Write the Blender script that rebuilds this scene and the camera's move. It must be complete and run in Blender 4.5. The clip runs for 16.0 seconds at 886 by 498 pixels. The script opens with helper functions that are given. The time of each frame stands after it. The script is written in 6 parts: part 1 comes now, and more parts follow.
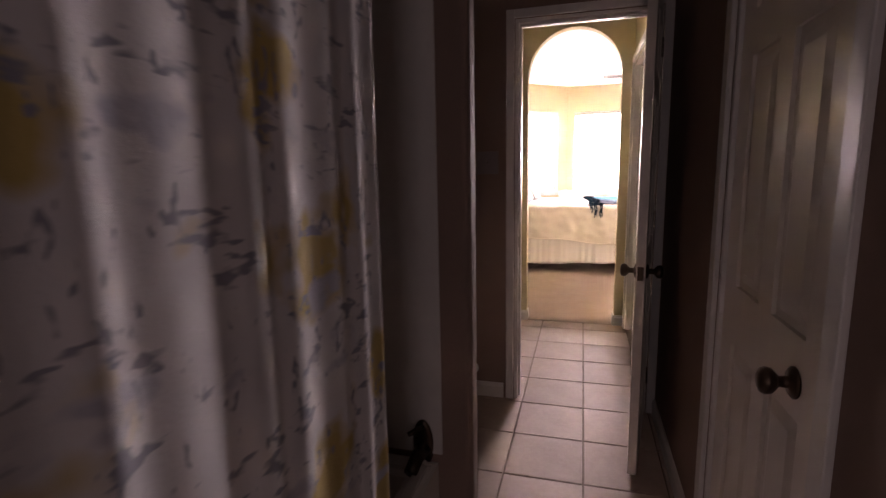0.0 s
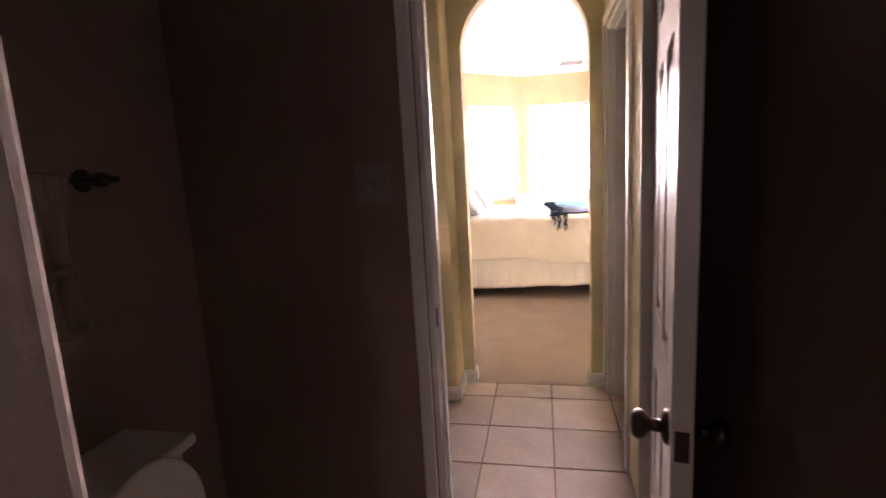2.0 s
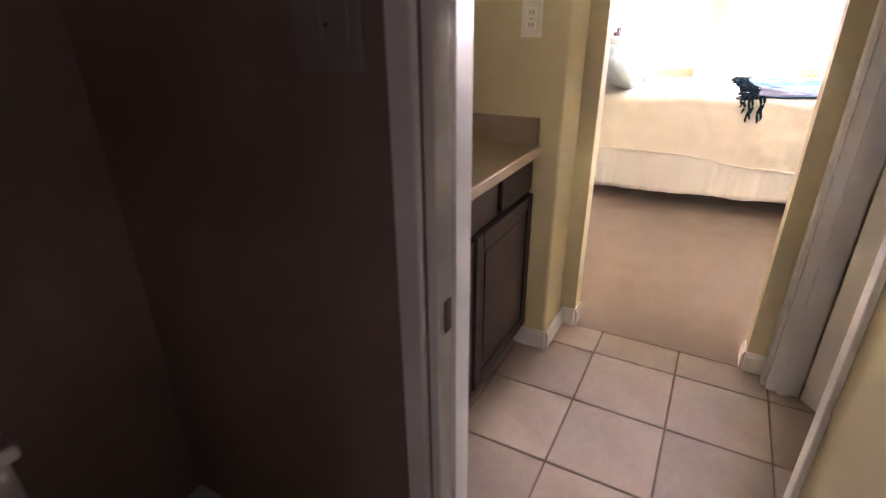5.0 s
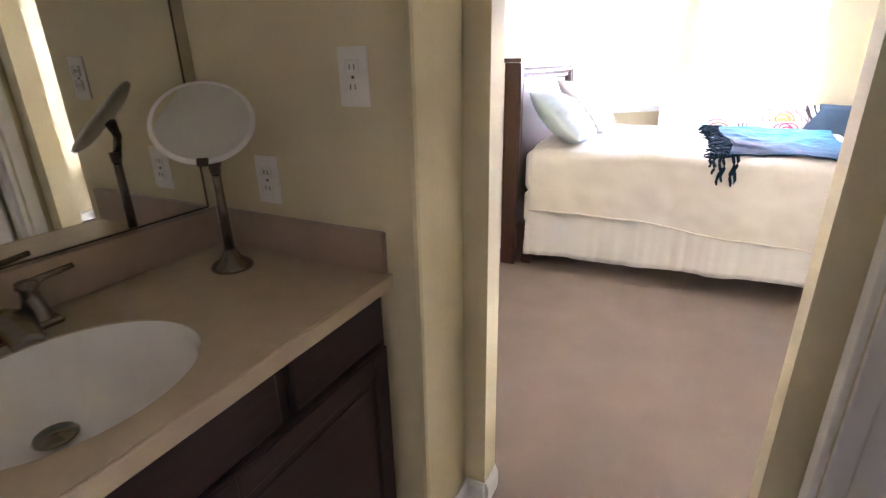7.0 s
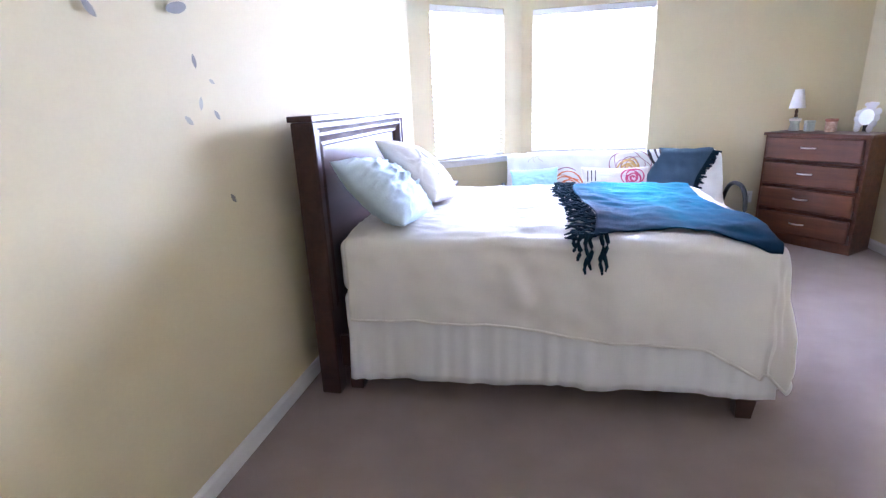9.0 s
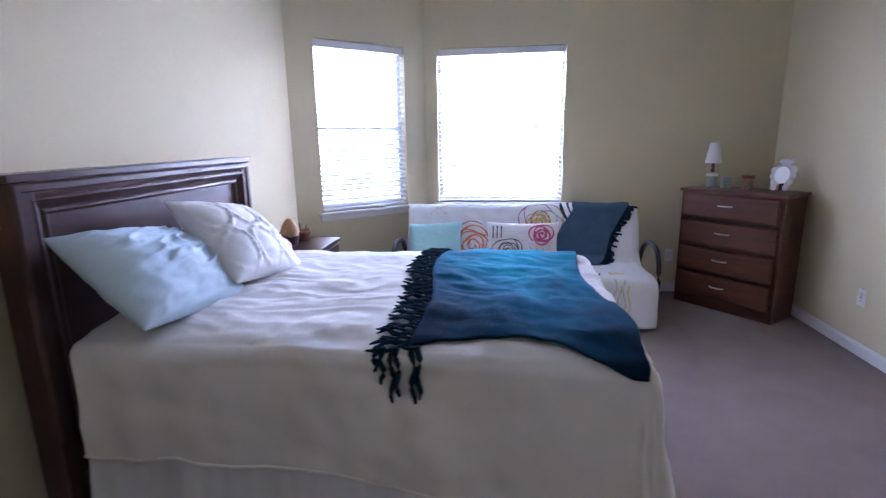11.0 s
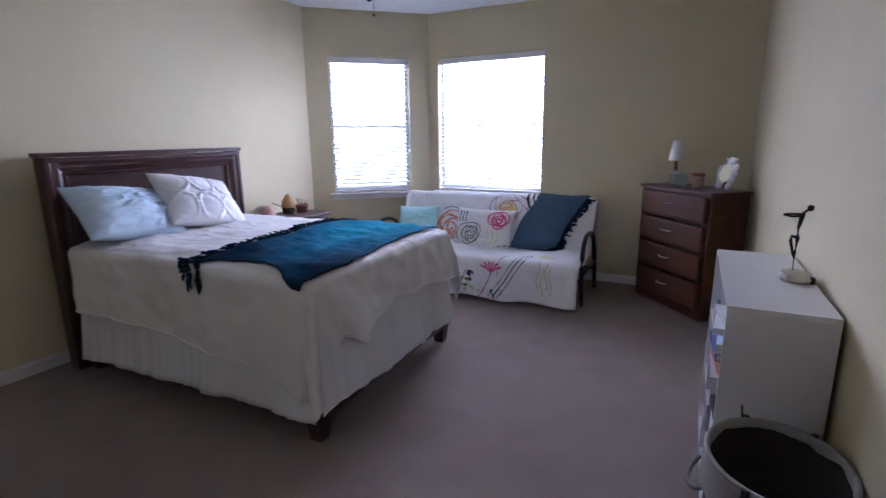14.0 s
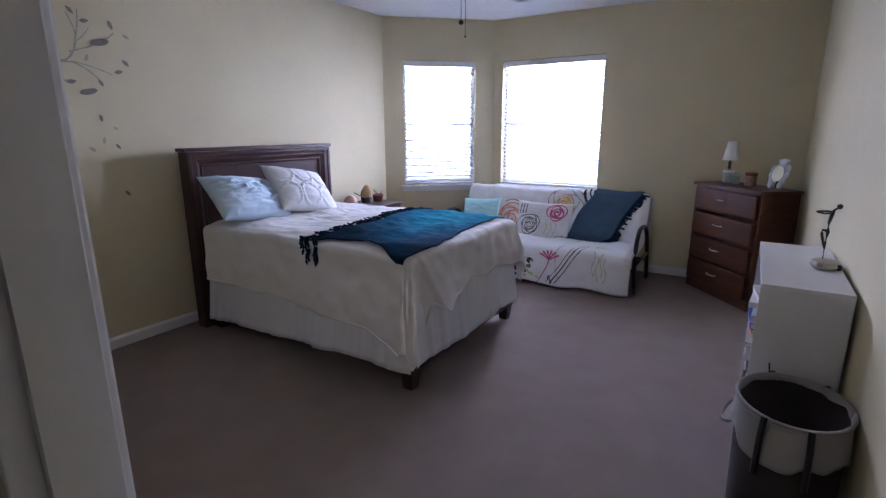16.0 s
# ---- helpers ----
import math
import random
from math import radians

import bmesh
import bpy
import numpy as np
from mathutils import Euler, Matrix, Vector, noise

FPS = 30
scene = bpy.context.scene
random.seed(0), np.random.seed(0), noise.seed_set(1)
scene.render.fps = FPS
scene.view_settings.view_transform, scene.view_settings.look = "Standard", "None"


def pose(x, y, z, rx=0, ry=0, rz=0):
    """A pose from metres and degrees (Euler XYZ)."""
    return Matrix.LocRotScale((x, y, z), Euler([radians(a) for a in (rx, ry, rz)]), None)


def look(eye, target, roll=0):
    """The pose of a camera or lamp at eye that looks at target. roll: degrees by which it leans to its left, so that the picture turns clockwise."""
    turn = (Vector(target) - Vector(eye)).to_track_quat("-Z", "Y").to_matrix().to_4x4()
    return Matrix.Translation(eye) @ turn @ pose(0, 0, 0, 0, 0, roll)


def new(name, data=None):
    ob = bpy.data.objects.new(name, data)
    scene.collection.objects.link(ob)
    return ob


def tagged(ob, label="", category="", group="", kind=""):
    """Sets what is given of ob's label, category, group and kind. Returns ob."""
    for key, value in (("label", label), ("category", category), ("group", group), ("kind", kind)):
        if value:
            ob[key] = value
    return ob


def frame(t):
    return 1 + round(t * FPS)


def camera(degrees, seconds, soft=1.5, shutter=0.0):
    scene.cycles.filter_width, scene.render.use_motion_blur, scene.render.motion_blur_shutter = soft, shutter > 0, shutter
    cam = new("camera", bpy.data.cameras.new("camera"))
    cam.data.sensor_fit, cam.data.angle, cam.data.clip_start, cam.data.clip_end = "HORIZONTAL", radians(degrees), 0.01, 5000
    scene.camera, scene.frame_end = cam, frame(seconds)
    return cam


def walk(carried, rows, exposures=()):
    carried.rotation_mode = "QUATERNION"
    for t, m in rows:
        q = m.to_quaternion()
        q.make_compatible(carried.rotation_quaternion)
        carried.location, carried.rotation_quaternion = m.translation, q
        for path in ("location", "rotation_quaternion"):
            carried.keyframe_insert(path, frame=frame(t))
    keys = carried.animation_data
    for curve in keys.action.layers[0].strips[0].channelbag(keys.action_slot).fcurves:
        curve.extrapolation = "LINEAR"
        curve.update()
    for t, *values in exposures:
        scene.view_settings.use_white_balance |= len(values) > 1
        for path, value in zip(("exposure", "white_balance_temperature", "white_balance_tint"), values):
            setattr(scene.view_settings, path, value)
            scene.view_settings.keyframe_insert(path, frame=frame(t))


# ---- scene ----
cam = camera(83.7, 16.0, soft=1.3, shutter=0.3)
PATH = [
    (0, (0.105, -2.122, 1.302), (-0.432, -0.223, 0.983), -1.1),
    (0.5, (0.142, -1.854, 1.304), (-0.255, 0.078, 0.972), -2.1),
    (1, (0.133, -1.475, 1.31), (-0.165, 0.476, 0.984), -1.7),
    (1.5, (0.147, -1.139, 1.348), (-0.025, 0.824, 1.009), -1.8),
    (2, (0.112, -0.904, 1.368), (-0.288, 1.029, 1.043), -3.2),
    (2.5, (0.069, -0.763, 1.349), (-0.587, 1.102, 1.047), -1.3),
    (3, (0.036, -0.683, 1.328), (-0.907, 1.049, 0.992), -1.2),
    (3.2, (-0.003, -0.624, 1.311), (-1.052, 1.021, 0.872), -0.4),
    (5.3, (0.108, 0.169, 1.339), (-0.726, 1.784, 0.502), 0.3),
    (5.5, (0.083, 0.318, 1.361), (-0.696, 1.997, 0.604), 0.1),
    (6, (0.044, 0.556, 1.37), (-0.744, 2.248, 0.651), -0.9),
    (6.5, (0.054, 0.723, 1.386), (-0.786, 2.392, 0.671), -1.0),
    (7, (0.121, 0.896, 1.372), (-0.733, 2.56, 0.664), -1.1),
    (7.5, (0.105, 1.155, 1.399), (-0.732, 2.825, 0.683), -1.0),
    (8, (0.073, 1.47, 1.379), (-0.506, 3.255, 0.69), -1.3),
    (8.5, (0.09, 1.749, 1.397), (-0.328, 3.617, 0.817), -2.1),
    (8.7, (0.078, 1.848, 1.404), (-0.333, 3.72, 0.832), -2.3),
    (10.8, (0.451, 2.601, 1.48), (0.197, 4.534, 1.033), -1.3),
    (11, (0.59, 2.702, 1.472), (0.338, 4.638, 1.037), -0.9),
    (11.5, (1.014, 2.779, 1.456), (0.765, 4.715, 1.02), -1.9),
    (12, (1.489, 2.827, 1.487), (1.262, 4.761, 1.033), -1.8),
    (12.5, (1.928, 2.874, 1.493), (1.711, 4.808, 1.032), -1.7),
    (13, (2.235, 2.786, 1.491), (2.023, 4.72, 1.027), -1.4),
    (13.5, (2.415, 2.652, 1.474), (1.866, 4.523, 1.028), -1.1),
    (14, (2.507, 2.454, 1.456), (1.634, 4.198, 1.013), -0.6),
    (14.5, (2.6, 2.264, 1.487), (1.56, 3.912, 1.036), -0.1),
    (15, (2.639, 2.065, 1.503), (1.57, 3.693, 1.045), -0.1),
    (15.5, (2.617, 1.967, 1.515), (1.568, 3.606, 1.053), 0.2),
    (16, (2.564, 1.94, 1.519), (1.539, 3.591, 1.047), -0.1),
]
walk(cam, [(t, look(eye, target, roll)) for t, eye, target, roll in PATH],
     exposures=[(0.0, 3.25, 8100, 46), (2.0, 3.42, 7850, 46), (3.2, 3.68, 7600, 46), (5.3, 3.72, 6950, 36), (6.5, 3.50, 6400, 34), (7.5, 3.42, 5800, 32), (8.5, 2.80, 5300, 33), (10.8, 1.08, 5150, 36),
                (12.5, 0.54, 5250, 36), (16.0, 0.57, 5300, 35)])

# ---- light: daylight through the two bedroom windows ----
world = bpy.data.worlds.new("daylight")
scene.world = world
world.use_nodes = True
sky = world.node_tree.nodes.new("ShaderNodeTexSky")
sky.sky_type, sky.sun_disc = "NISHITA", False
sky.sun_elevation, sky.sun_rotation = radians(50), radians(200)
world.node_tree.nodes["Background"].inputs["Strength"].default_value = 0.1
world.node_tree.links.new(sky.outputs["Color"], world.node_tree.nodes["Background"].inputs["Color"])

CEIL = 2.74
WX, EX, NY, SY = -1.15, 2.965, 7.53, 2.14      # bedroom: west, east, north, south faces
CH0, CH1 = Vector((-1.15, 6.63, 0)), Vector((-0.185, 7.53, 0))   # angled corner wall
CHD = (CH1 - CH0).normalized()
CHN = Vector((-CHD.y, CHD.x, 0))               # points outdoors
WIN_Z0, WIN_Z1 = 0.862, 2.285
W1A = (Vector((-0.979, 6.793, 0)) - CH0).dot(CHD)
W1B = (Vector((-0.350, 7.376, 0)) - CH0).dot(CHD)
W2A, W2B = -0.072, 1.113


def opening_lamp(mid, out, width, height, watts, tilt=0.0):
    """A lamp standing in for daylight at an opening; tilt turns it down towards the floor."""
    data = bpy.data.lights.new("opening_light", "AREA")
    data.shape, data.size, data.size_y, data.energy, data.color = "RECTANGLE", width, height, watts, (0.84, 0.92, 1.0)
    ob = new("opening_light", data)
    away = 0.20 + height / 2 * abs(math.sin(radians(tilt)))
    eye = mid + out * away + Vector((0, 0, away * math.tan(radians(tilt))))
    ob.matrix_world = look(eye, eye - out - Vector((0, 0, math.tan(radians(tilt)))))
    return ob


LAMP = 150.0
m1 = CH0 + CHD * ((W1A + W1B) / 2) + Vector((0, 0, 1.76))
m2 = Vector(((W2A + W2B) / 2 + 0.3, NY, 1.76))
opening_lamp(m1, CHN, 1.25, 1.3, LAMP * 0.2, 24)
opening_lamp(m2, Vector((0, 1, 0)), 1.6, 1.3, LAMP, 24)
# light thrown up from the ground outdoors
opening_lamp(m1, CHN, 1.0, 1.0, LAMP * 0.07, -40)
opening_lamp(m2, Vector((0, 1, 0)), 1.5, 1.0, LAMP * 0.24, -40)
# unseen lamp added behind the bathroom; stands in for daylight from that side
opening_lamp(Vector((0.28, -3.42, 1.2)), Vector((0, -1, 0)), 0.5, 1.7, 0.29)


# ---- materials ----
def mat(name, color, rough=0.6, metal=0.0, var=0.12, scale=6.0, fine=60.0, bump=0.1, stretch=(1, 1, 1), color2=None, spec=0.5, sheen=0.0, coords="Object"):
    m = bpy.data.materials.new(name)
    m.use_nodes = True
    nt = m.node_tree
    b = nt.nodes["Principled BSDF"]
    b.inputs["Roughness"].default_value = rough
    b.inputs["Metallic"].default_value = metal
    b.inputs["Specular IOR Level"].default_value = spec
    b.inputs["Sheen Weight"].default_value = sheen
    tc = nt.nodes.new("ShaderNodeTexCoord")
    mp = nt.nodes.new("ShaderNodeMapping")
    mp.inputs["Scale"].default_value = stretch
    nt.links.new(tc.outputs[coords], mp.inputs["Vector"])
    n1 = nt.nodes.new("ShaderNodeTexNoise")
    n1.inputs["Scale"].default_value, n1.inputs["Detail"].default_value = scale, 5
    n2 = nt.nodes.new("ShaderNodeTexNoise")
    n2.inputs["Scale"].default_value, n2.inputs["Detail"].default_value = fine, 3
    for n in (n1, n2):
        nt.links.new(mp.outputs["Vector"], n.inputs["Vector"])
    mixn = nt.nodes.new("ShaderNodeMath")
    mixn.operation = "MULTIPLY_ADD"
    mixn.inputs[1].default_value = 0.4
    nt.links.new(n2.outputs["Fac"], mixn.inputs[0])
    half = nt.nodes.new("ShaderNodeMath")
    half.operation = "MULTIPLY"
    half.inputs[1].default_value = 0.6
    nt.links.new(n1.outputs["Fac"], half.inputs[0])
    nt.links.new(half.outputs[0], mixn.inputs[2])
    ramp = nt.nodes.new("ShaderNodeValToRGB")
    ramp.color_ramp.elements[0].position, ramp.color_ramp.elements[1].position = 0.3, 0.7
    dark = color2 or tuple(c * (1 - var) for c in color)
    light = color if color2 else tuple(min(1.0, c * (1 + var * 0.6)) for c in color)
    ramp.color_ramp.elements[0].color = (*dark, 1)
    ramp.color_ramp.elements[1].color = (*light, 1)
    nt.links.new(mixn.outputs[0], ramp.inputs["Fac"])
    nt.links.new(ramp.outputs["Color"], b.inputs["Base Color"])
    if bump:
        bp = nt.nodes.new("ShaderNodeBump")
        bp.inputs["Strength"].default_value, bp.inputs["Distance"].default_value = bump, 0.01
        nt.links.new(mixn.outputs[0], bp.inputs["Height"])
        nt.links.new(bp.outputs["Normal"], b.inputs["Normal"])
    return m


WALL = mat("wall_paint", (0.64, 0.56, 0.36), 0.8, var=0.04, scale=3, fine=90, bump=0.14, spec=0.15)
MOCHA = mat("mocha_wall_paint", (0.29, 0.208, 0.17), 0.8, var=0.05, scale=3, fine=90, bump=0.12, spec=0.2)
CEILING = mat("ceiling_paint", (0.85, 0.85, 0.84), 0.9, var=0.04, scale=8, fine=70, bump=0.5)
TRIM = mat("white_trim_paint", (0.73, 0.715, 0.69), 0.35, var=0.04, scale=5, fine=60, bump=0.03)
DOORP = mat("white_door_paint", (0.78, 0.74, 0.68), 0.30, var=0.05, scale=3, fine=50, bump=0.05, stretch=(1, 1, 0.1))
CARPET = mat("carpet_pile", (0.298, 0.236, 0.205), 0.97, var=0.0, scale=4.5, fine=260, bump=0.9, color2=(0.238, 0.187, 0.162), spec=0.05, sheen=0.08)
GROUT = mat("grout", (0.20, 0.15, 0.12), 0.9, var=0.2, scale=30)
TILE = mat("floor_tile", (0.50, 0.41, 0.35), 0.6, var=0.0, scale=7, fine=40, bump=0.12, color2=(0.41, 0.33, 0.28), spec=0.12)
ESPRESSO = mat("espresso_wood", (0.045, 0.022, 0.018), 0.45, var=0.0, scale=3, fine=40, bump=0.06, stretch=(12, 1, 12), color2=(0.02, 0.010, 0.009), spec=0.3)
CHERRY = mat("headboard_wood", (0.066, 0.024, 0.016), 0.33, var=0.0, scale=3, fine=40, bump=0.0, stretch=(10, 1, 10), color2=(0.032, 0.012, 0.009))
PINE = mat("stained_pine", (0.165, 0.056, 0.023), 0.38, var=0.0, scale=2.2, fine=30, bump=0.08, stretch=(1, 9, 14), color2=(0.052, 0.016, 0.008))
COUNTER = mat("solid_surface", (0.42, 0.325, 0.205), 0.35, var=0.1, scale=25, fine=260, bump=0.01)
SPLASH = mat("splash_surface", (0.36, 0.27, 0.20), 0.35, var=0.1, scale=25, fine=260, bump=0.01)
CERAMIC = mat("white_ceramic", (0.82, 0.80, 0.76), 0.12, var=0.02, scale=3, bump=0.0)
NICKEL = mat("brushed_nickel", (0.27, 0.235, 0.20), 0.22, 1.0, var=0.1, scale=20, fine=150, bump=0.02)
BRONZE = mat("dark_bronze", (0.09, 0.065, 0.05), 0.3, 0.9, var=0.2, scale=20, bump=0.03)
SILVER = mat("satin_silver", (0.82, 0.80, 0.78), 0.35, 0.15, var=0.05, scale=10, bump=0.0)
BLACK = mat("black_metal", (0.02, 0.02, 0.022), 0.4, 0.3, var=0.2, scale=10, bump=0.02)
LINEN = mat("white_linen", (0.71, 0.685, 0.65), 0.9, var=0.05, scale=4, fine=220, bump=0.25, spec=0.2, sheen=0.2)
SHEET = mat("white_sheet", (0.80, 0.79, 0.77), 0.9, var=0.04, scale=4, fine=220, bump=0.2, spec=0.2)
SKIRT = mat("bed_skirt_cotton", (0.69, 0.693, 0.70), 0.92, var=0.05, scale=5, fine=200, bump=0.2, spec=0.2)
BLUEP = mat("pale_blue_cotton", (0.56, 0.68, 0.76), 0.9, var=0.06, scale=5, fine=200, bump=0.25, spec=0.2)
AQUA = mat("aqua_satin", (0.42, 0.74, 0.74), 0.6, var=0.06, scale=5, fine=150, bump=0.1)
THROW2 = mat("slate_knit", (0.072, 0.12, 0.175), 0.95, var=0.18, scale=9, fine=180, bump=0.5, spec=0.05)
FRINGE = mat("navy_yarn", (0.008, 0.030, 0.055), 0.95, var=0.3, scale=20, fine=200, bump=0.4, spec=0.05)
LAMINATE = mat("white_laminate", (0.70, 0.69, 0.69), 0.3, var=0.03, scale=4, fine=80, bump=0.02)
PLASTIC = mat("white_plastic", (0.78, 0.76, 0.70), 0.35, var=0.03, scale=9, bump=0.0)
DECAL = mat("grey_decal", (0.20, 0.18, 0.155), 0.7, var=0.25, scale=12, bump=0.0)
DECAL2 = mat("faded_decal", (0.36, 0.34, 0.27), 0.7, var=0.2, scale=12, bump=0.0)
STONE = mat("quartz_stone", (0.50, 0.46, 0.36), 0.35, var=0.3, scale=18, fine=60, bump=0.4)
TERRA = mat("terracotta", (0.30, 0.12, 0.075), 0.8, var=0.3, scale=14, bump=0.3)
WICKER = mat("dark_wicker", (0.05, 0.035, 0.025), 0.8, var=0.3, scale=40, fine=200, bump=0.6)
GOURD = mat("dried_gourd", (0.42, 0.24, 0.09), 0.55, var=0.3, scale=10, bump=0.15)
SHELL = mat("pink_shell", (0.62, 0.36, 0.27), 0.5, var=0.25, scale=12, bump=0.2)
CANVAS = mat("cream_canvas", (0.28, 0.262, 0.232), 0.92, var=0.08, scale=8, fine=200, bump=0.3)
BROWNCLOTH = mat("dark_brown_cloth", (0.045, 0.035, 0.032), 0.95, var=0.2, scale=10, fine=200, bump=0.3)
SHADE = mat("lamp_shade_cloth", (0.80, 0.79, 0.77), 0.9, var=0.04, scale=8, fine=200, bump=0.1)
RED = mat("red_tin", (0.28, 0.10, 0.07), 0.5, var=0.0, scale=35, fine=90, bump=0.0, color2=(0.62, 0.50, 0.38))
SAGE = mat("sage_ceramic", (0.40, 0.46, 0.42), 0.5, var=0.25, scale=25, bump=0.1)
FIGURE = mat("dark_figure_bronze", (0.03, 0.028, 0.026), 0.45, 0.7, var=0.3, scale=30, bump=0.2)
PINK = mat("magenta_board", (0.52, 0.035, 0.14), 0.6, var=0.1, scale=8, bump=0.02)
PAPER = mat("paper_white", (0.76, 0.75, 0.73), 0.8, var=0.08, scale=10, fine=120, bump=0.05, stretch=(1, 1, 30))
BOOKBLUE = mat("book_blue", (0.03, 0.22, 0.50), 0.4, var=0.15, scale=8, bump=0.0)
BOOKNAVY = mat("book_navy", (0.05, 0.07, 0.26), 0.45, var=0.25, scale=14, bump=0.0)
BOOKTEAL = mat("book_teal", (0.05, 0.34, 0.36), 0.45, var=0.2, scale=14, bump=0.0)
BOOKGREY = mat("book_grey", (0.38, 0.40, 0.42), 0.45, var=0.3, scale=14, bump=0.0)
BOOKBROWN = mat("book_brown", (0.10, 0.05, 0.03), 0.45, var=0.3, scale=14, bump=0.0)
BOOKBLACK = mat("book_black", (0.015, 0.015, 0.018), 0.4, var=0.3, scale=14, bump=0.0)
INK = {"pink": mat("ink_pink", (0.62, 0.10, 0.22), 0.9, var=0.2, scale=30, bump=0.0),
       "orange": mat("ink_orange", (0.72, 0.23, 0.10), 0.9, var=0.2, scale=30, bump=0.0),
       "black": mat("ink_black", (0.04, 0.035, 0.04), 0.9, var=0.3, scale=30, bump=0.0),
       "mauve": mat("ink_mauve", (0.40, 0.22, 0.27), 0.9, var=0.2, scale=30, bump=0.0),
       "gold": mat("ink_gold", (0.72, 0.48, 0.16), 0.9, var=0.2, scale=30, bump=0.0),
       "sand": mat("ink_sand", (0.62, 0.56, 0.42), 0.9, var=0.2, scale=30, bump=0.0),
       "lemon": mat("ink_lemon", (0.74, 0.66, 0.25), 0.9, var=0.2, scale=30, bump=0.0),
       "green": mat("ink_green", (0.55, 0.60, 0.22), 0.9, var=0.2, scale=30, bump=0.0)}
TAUPE = mat("taupe_terry", (0.33, 0.265, 0.225), 0.95, var=0.15, scale=30, fine=220, bump=0.6, spec=0.1)
BROWNPLATE = mat("plate_plastic", (0.27, 0.235, 0.225), 0.4, var=0.04, scale=9, bump=0.0)
SOAP = mat("pink_soap", (0.62, 0.20, 0.15), 0.25, var=0.25, scale=12, bump=0.0)


def mirror_material():
    m = bpy.data.materials.new("mirror_silver")
    m.use_nodes = True
    b = m.node_tree.nodes["Principled BSDF"]
    b.inputs["Base Color"].default_value = (0.86, 0.88, 0.86, 1)
    b.inputs["Metallic"].default_value, b.inputs["Roughness"].default_value = 1.0, 0.015
    return m


def glass_material():
    m = bpy.data.materials.new("window_glass")
    m.use_nodes = True
    b = m.node_tree.nodes["Principled BSDF"]
    b.inputs["Base Color"].default_value = (0.97, 0.99, 0.98, 1)
    b.inputs["Transmission Weight"].default_value, b.inputs["Roughness"].default_value, b.inputs["IOR"].default_value = 1.0, 0.0, 1.45
    return m


def slat_material():
    m = mat("blind_slat", (0.84, 0.85, 0.86), 0.45, var=0.02, scale=6, bump=0.0)
    nt = m.node_tree
    b = nt.nodes["Principled BSDF"]
    out = nt.nodes["Material Output"]
    tr = nt.nodes.new("ShaderNodeBsdfTranslucent")
    tr.inputs["Color"].default_value = (0.85, 0.88, 0.92, 1)
    mx = nt.nodes.new("ShaderNodeMixShader")
    mx.inputs[0].default_value = 0.55
    nt.links.new(b.outputs[0], mx.inputs[1])
    nt.links.new(tr.outputs[0], mx.inputs[2])
    nt.links.new(mx.outputs[0], out.inputs["Surface"])
    return m


def screen_material():
    """Fine grey mesh that lets most of the daylight through."""
    m = bpy.data.materials.new("insect_mesh")
    m.use_nodes = True
    nt = m.node_tree
    b = nt.nodes["Principled BSDF"]
    b.inputs["Base Color"].default_value, b.inputs["Roughness"].default_value = (0.10, 0.11, 0.12, 1), 0.6
    tr = nt.nodes.new("ShaderNodeBsdfTransparent")
    mx = nt.nodes.new("ShaderNodeMixShader")
    mx.inputs[0].default_value = 0.14
    nt.links.new(tr.outputs[0], mx.inputs[1])
    nt.links.new(b.outputs[0], mx.inputs[2])
    nt.links.new(mx.outputs[0], nt.nodes["Material Output"].inputs["Surface"])
    return m


def throw_material():
    """Teal wool, darker towards both ends and the near side."""
    m = mat("graded_wool", (0.0, 0.11, 0.19), 0.92, var=0.0, scale=6, fine=150, bump=0.5, spec=0.03)
    nt = m.node_tree
    b = nt.nodes["Principled BSDF"]
    tc = nt.nodes.new("ShaderNodeTexCoord")
    sep = nt.nodes.new("ShaderNodeSeparateXYZ")
    nt.links.new(tc.outputs["UV"], sep.inputs[0])

    def op(kind, a, bb):
        n = nt.nodes.new("ShaderNodeMath")
        n.operation = kind
        for i, v in enumerate((a, bb)):
            if isinstance(v, (int, float)):
                n.inputs[i].default_value = v
            elif v is not None:
                nt.links.new(v, n.inputs[i])
        return n.outputs[0]
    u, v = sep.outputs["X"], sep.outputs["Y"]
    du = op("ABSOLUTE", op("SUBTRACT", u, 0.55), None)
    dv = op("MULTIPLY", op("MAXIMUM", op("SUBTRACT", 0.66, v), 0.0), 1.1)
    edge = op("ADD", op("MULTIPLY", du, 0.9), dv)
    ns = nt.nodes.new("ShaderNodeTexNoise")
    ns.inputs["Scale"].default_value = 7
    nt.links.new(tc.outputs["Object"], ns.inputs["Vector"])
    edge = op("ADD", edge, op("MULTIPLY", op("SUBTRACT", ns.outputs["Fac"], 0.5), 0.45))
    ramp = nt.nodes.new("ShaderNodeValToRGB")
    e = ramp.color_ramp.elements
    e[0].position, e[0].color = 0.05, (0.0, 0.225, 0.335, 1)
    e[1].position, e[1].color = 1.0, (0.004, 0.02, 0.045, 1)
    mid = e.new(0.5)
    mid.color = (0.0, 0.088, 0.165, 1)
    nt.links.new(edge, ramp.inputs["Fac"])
    nt.links.new(ramp.outputs["Color"], b.inputs["Base Color"])
    return m


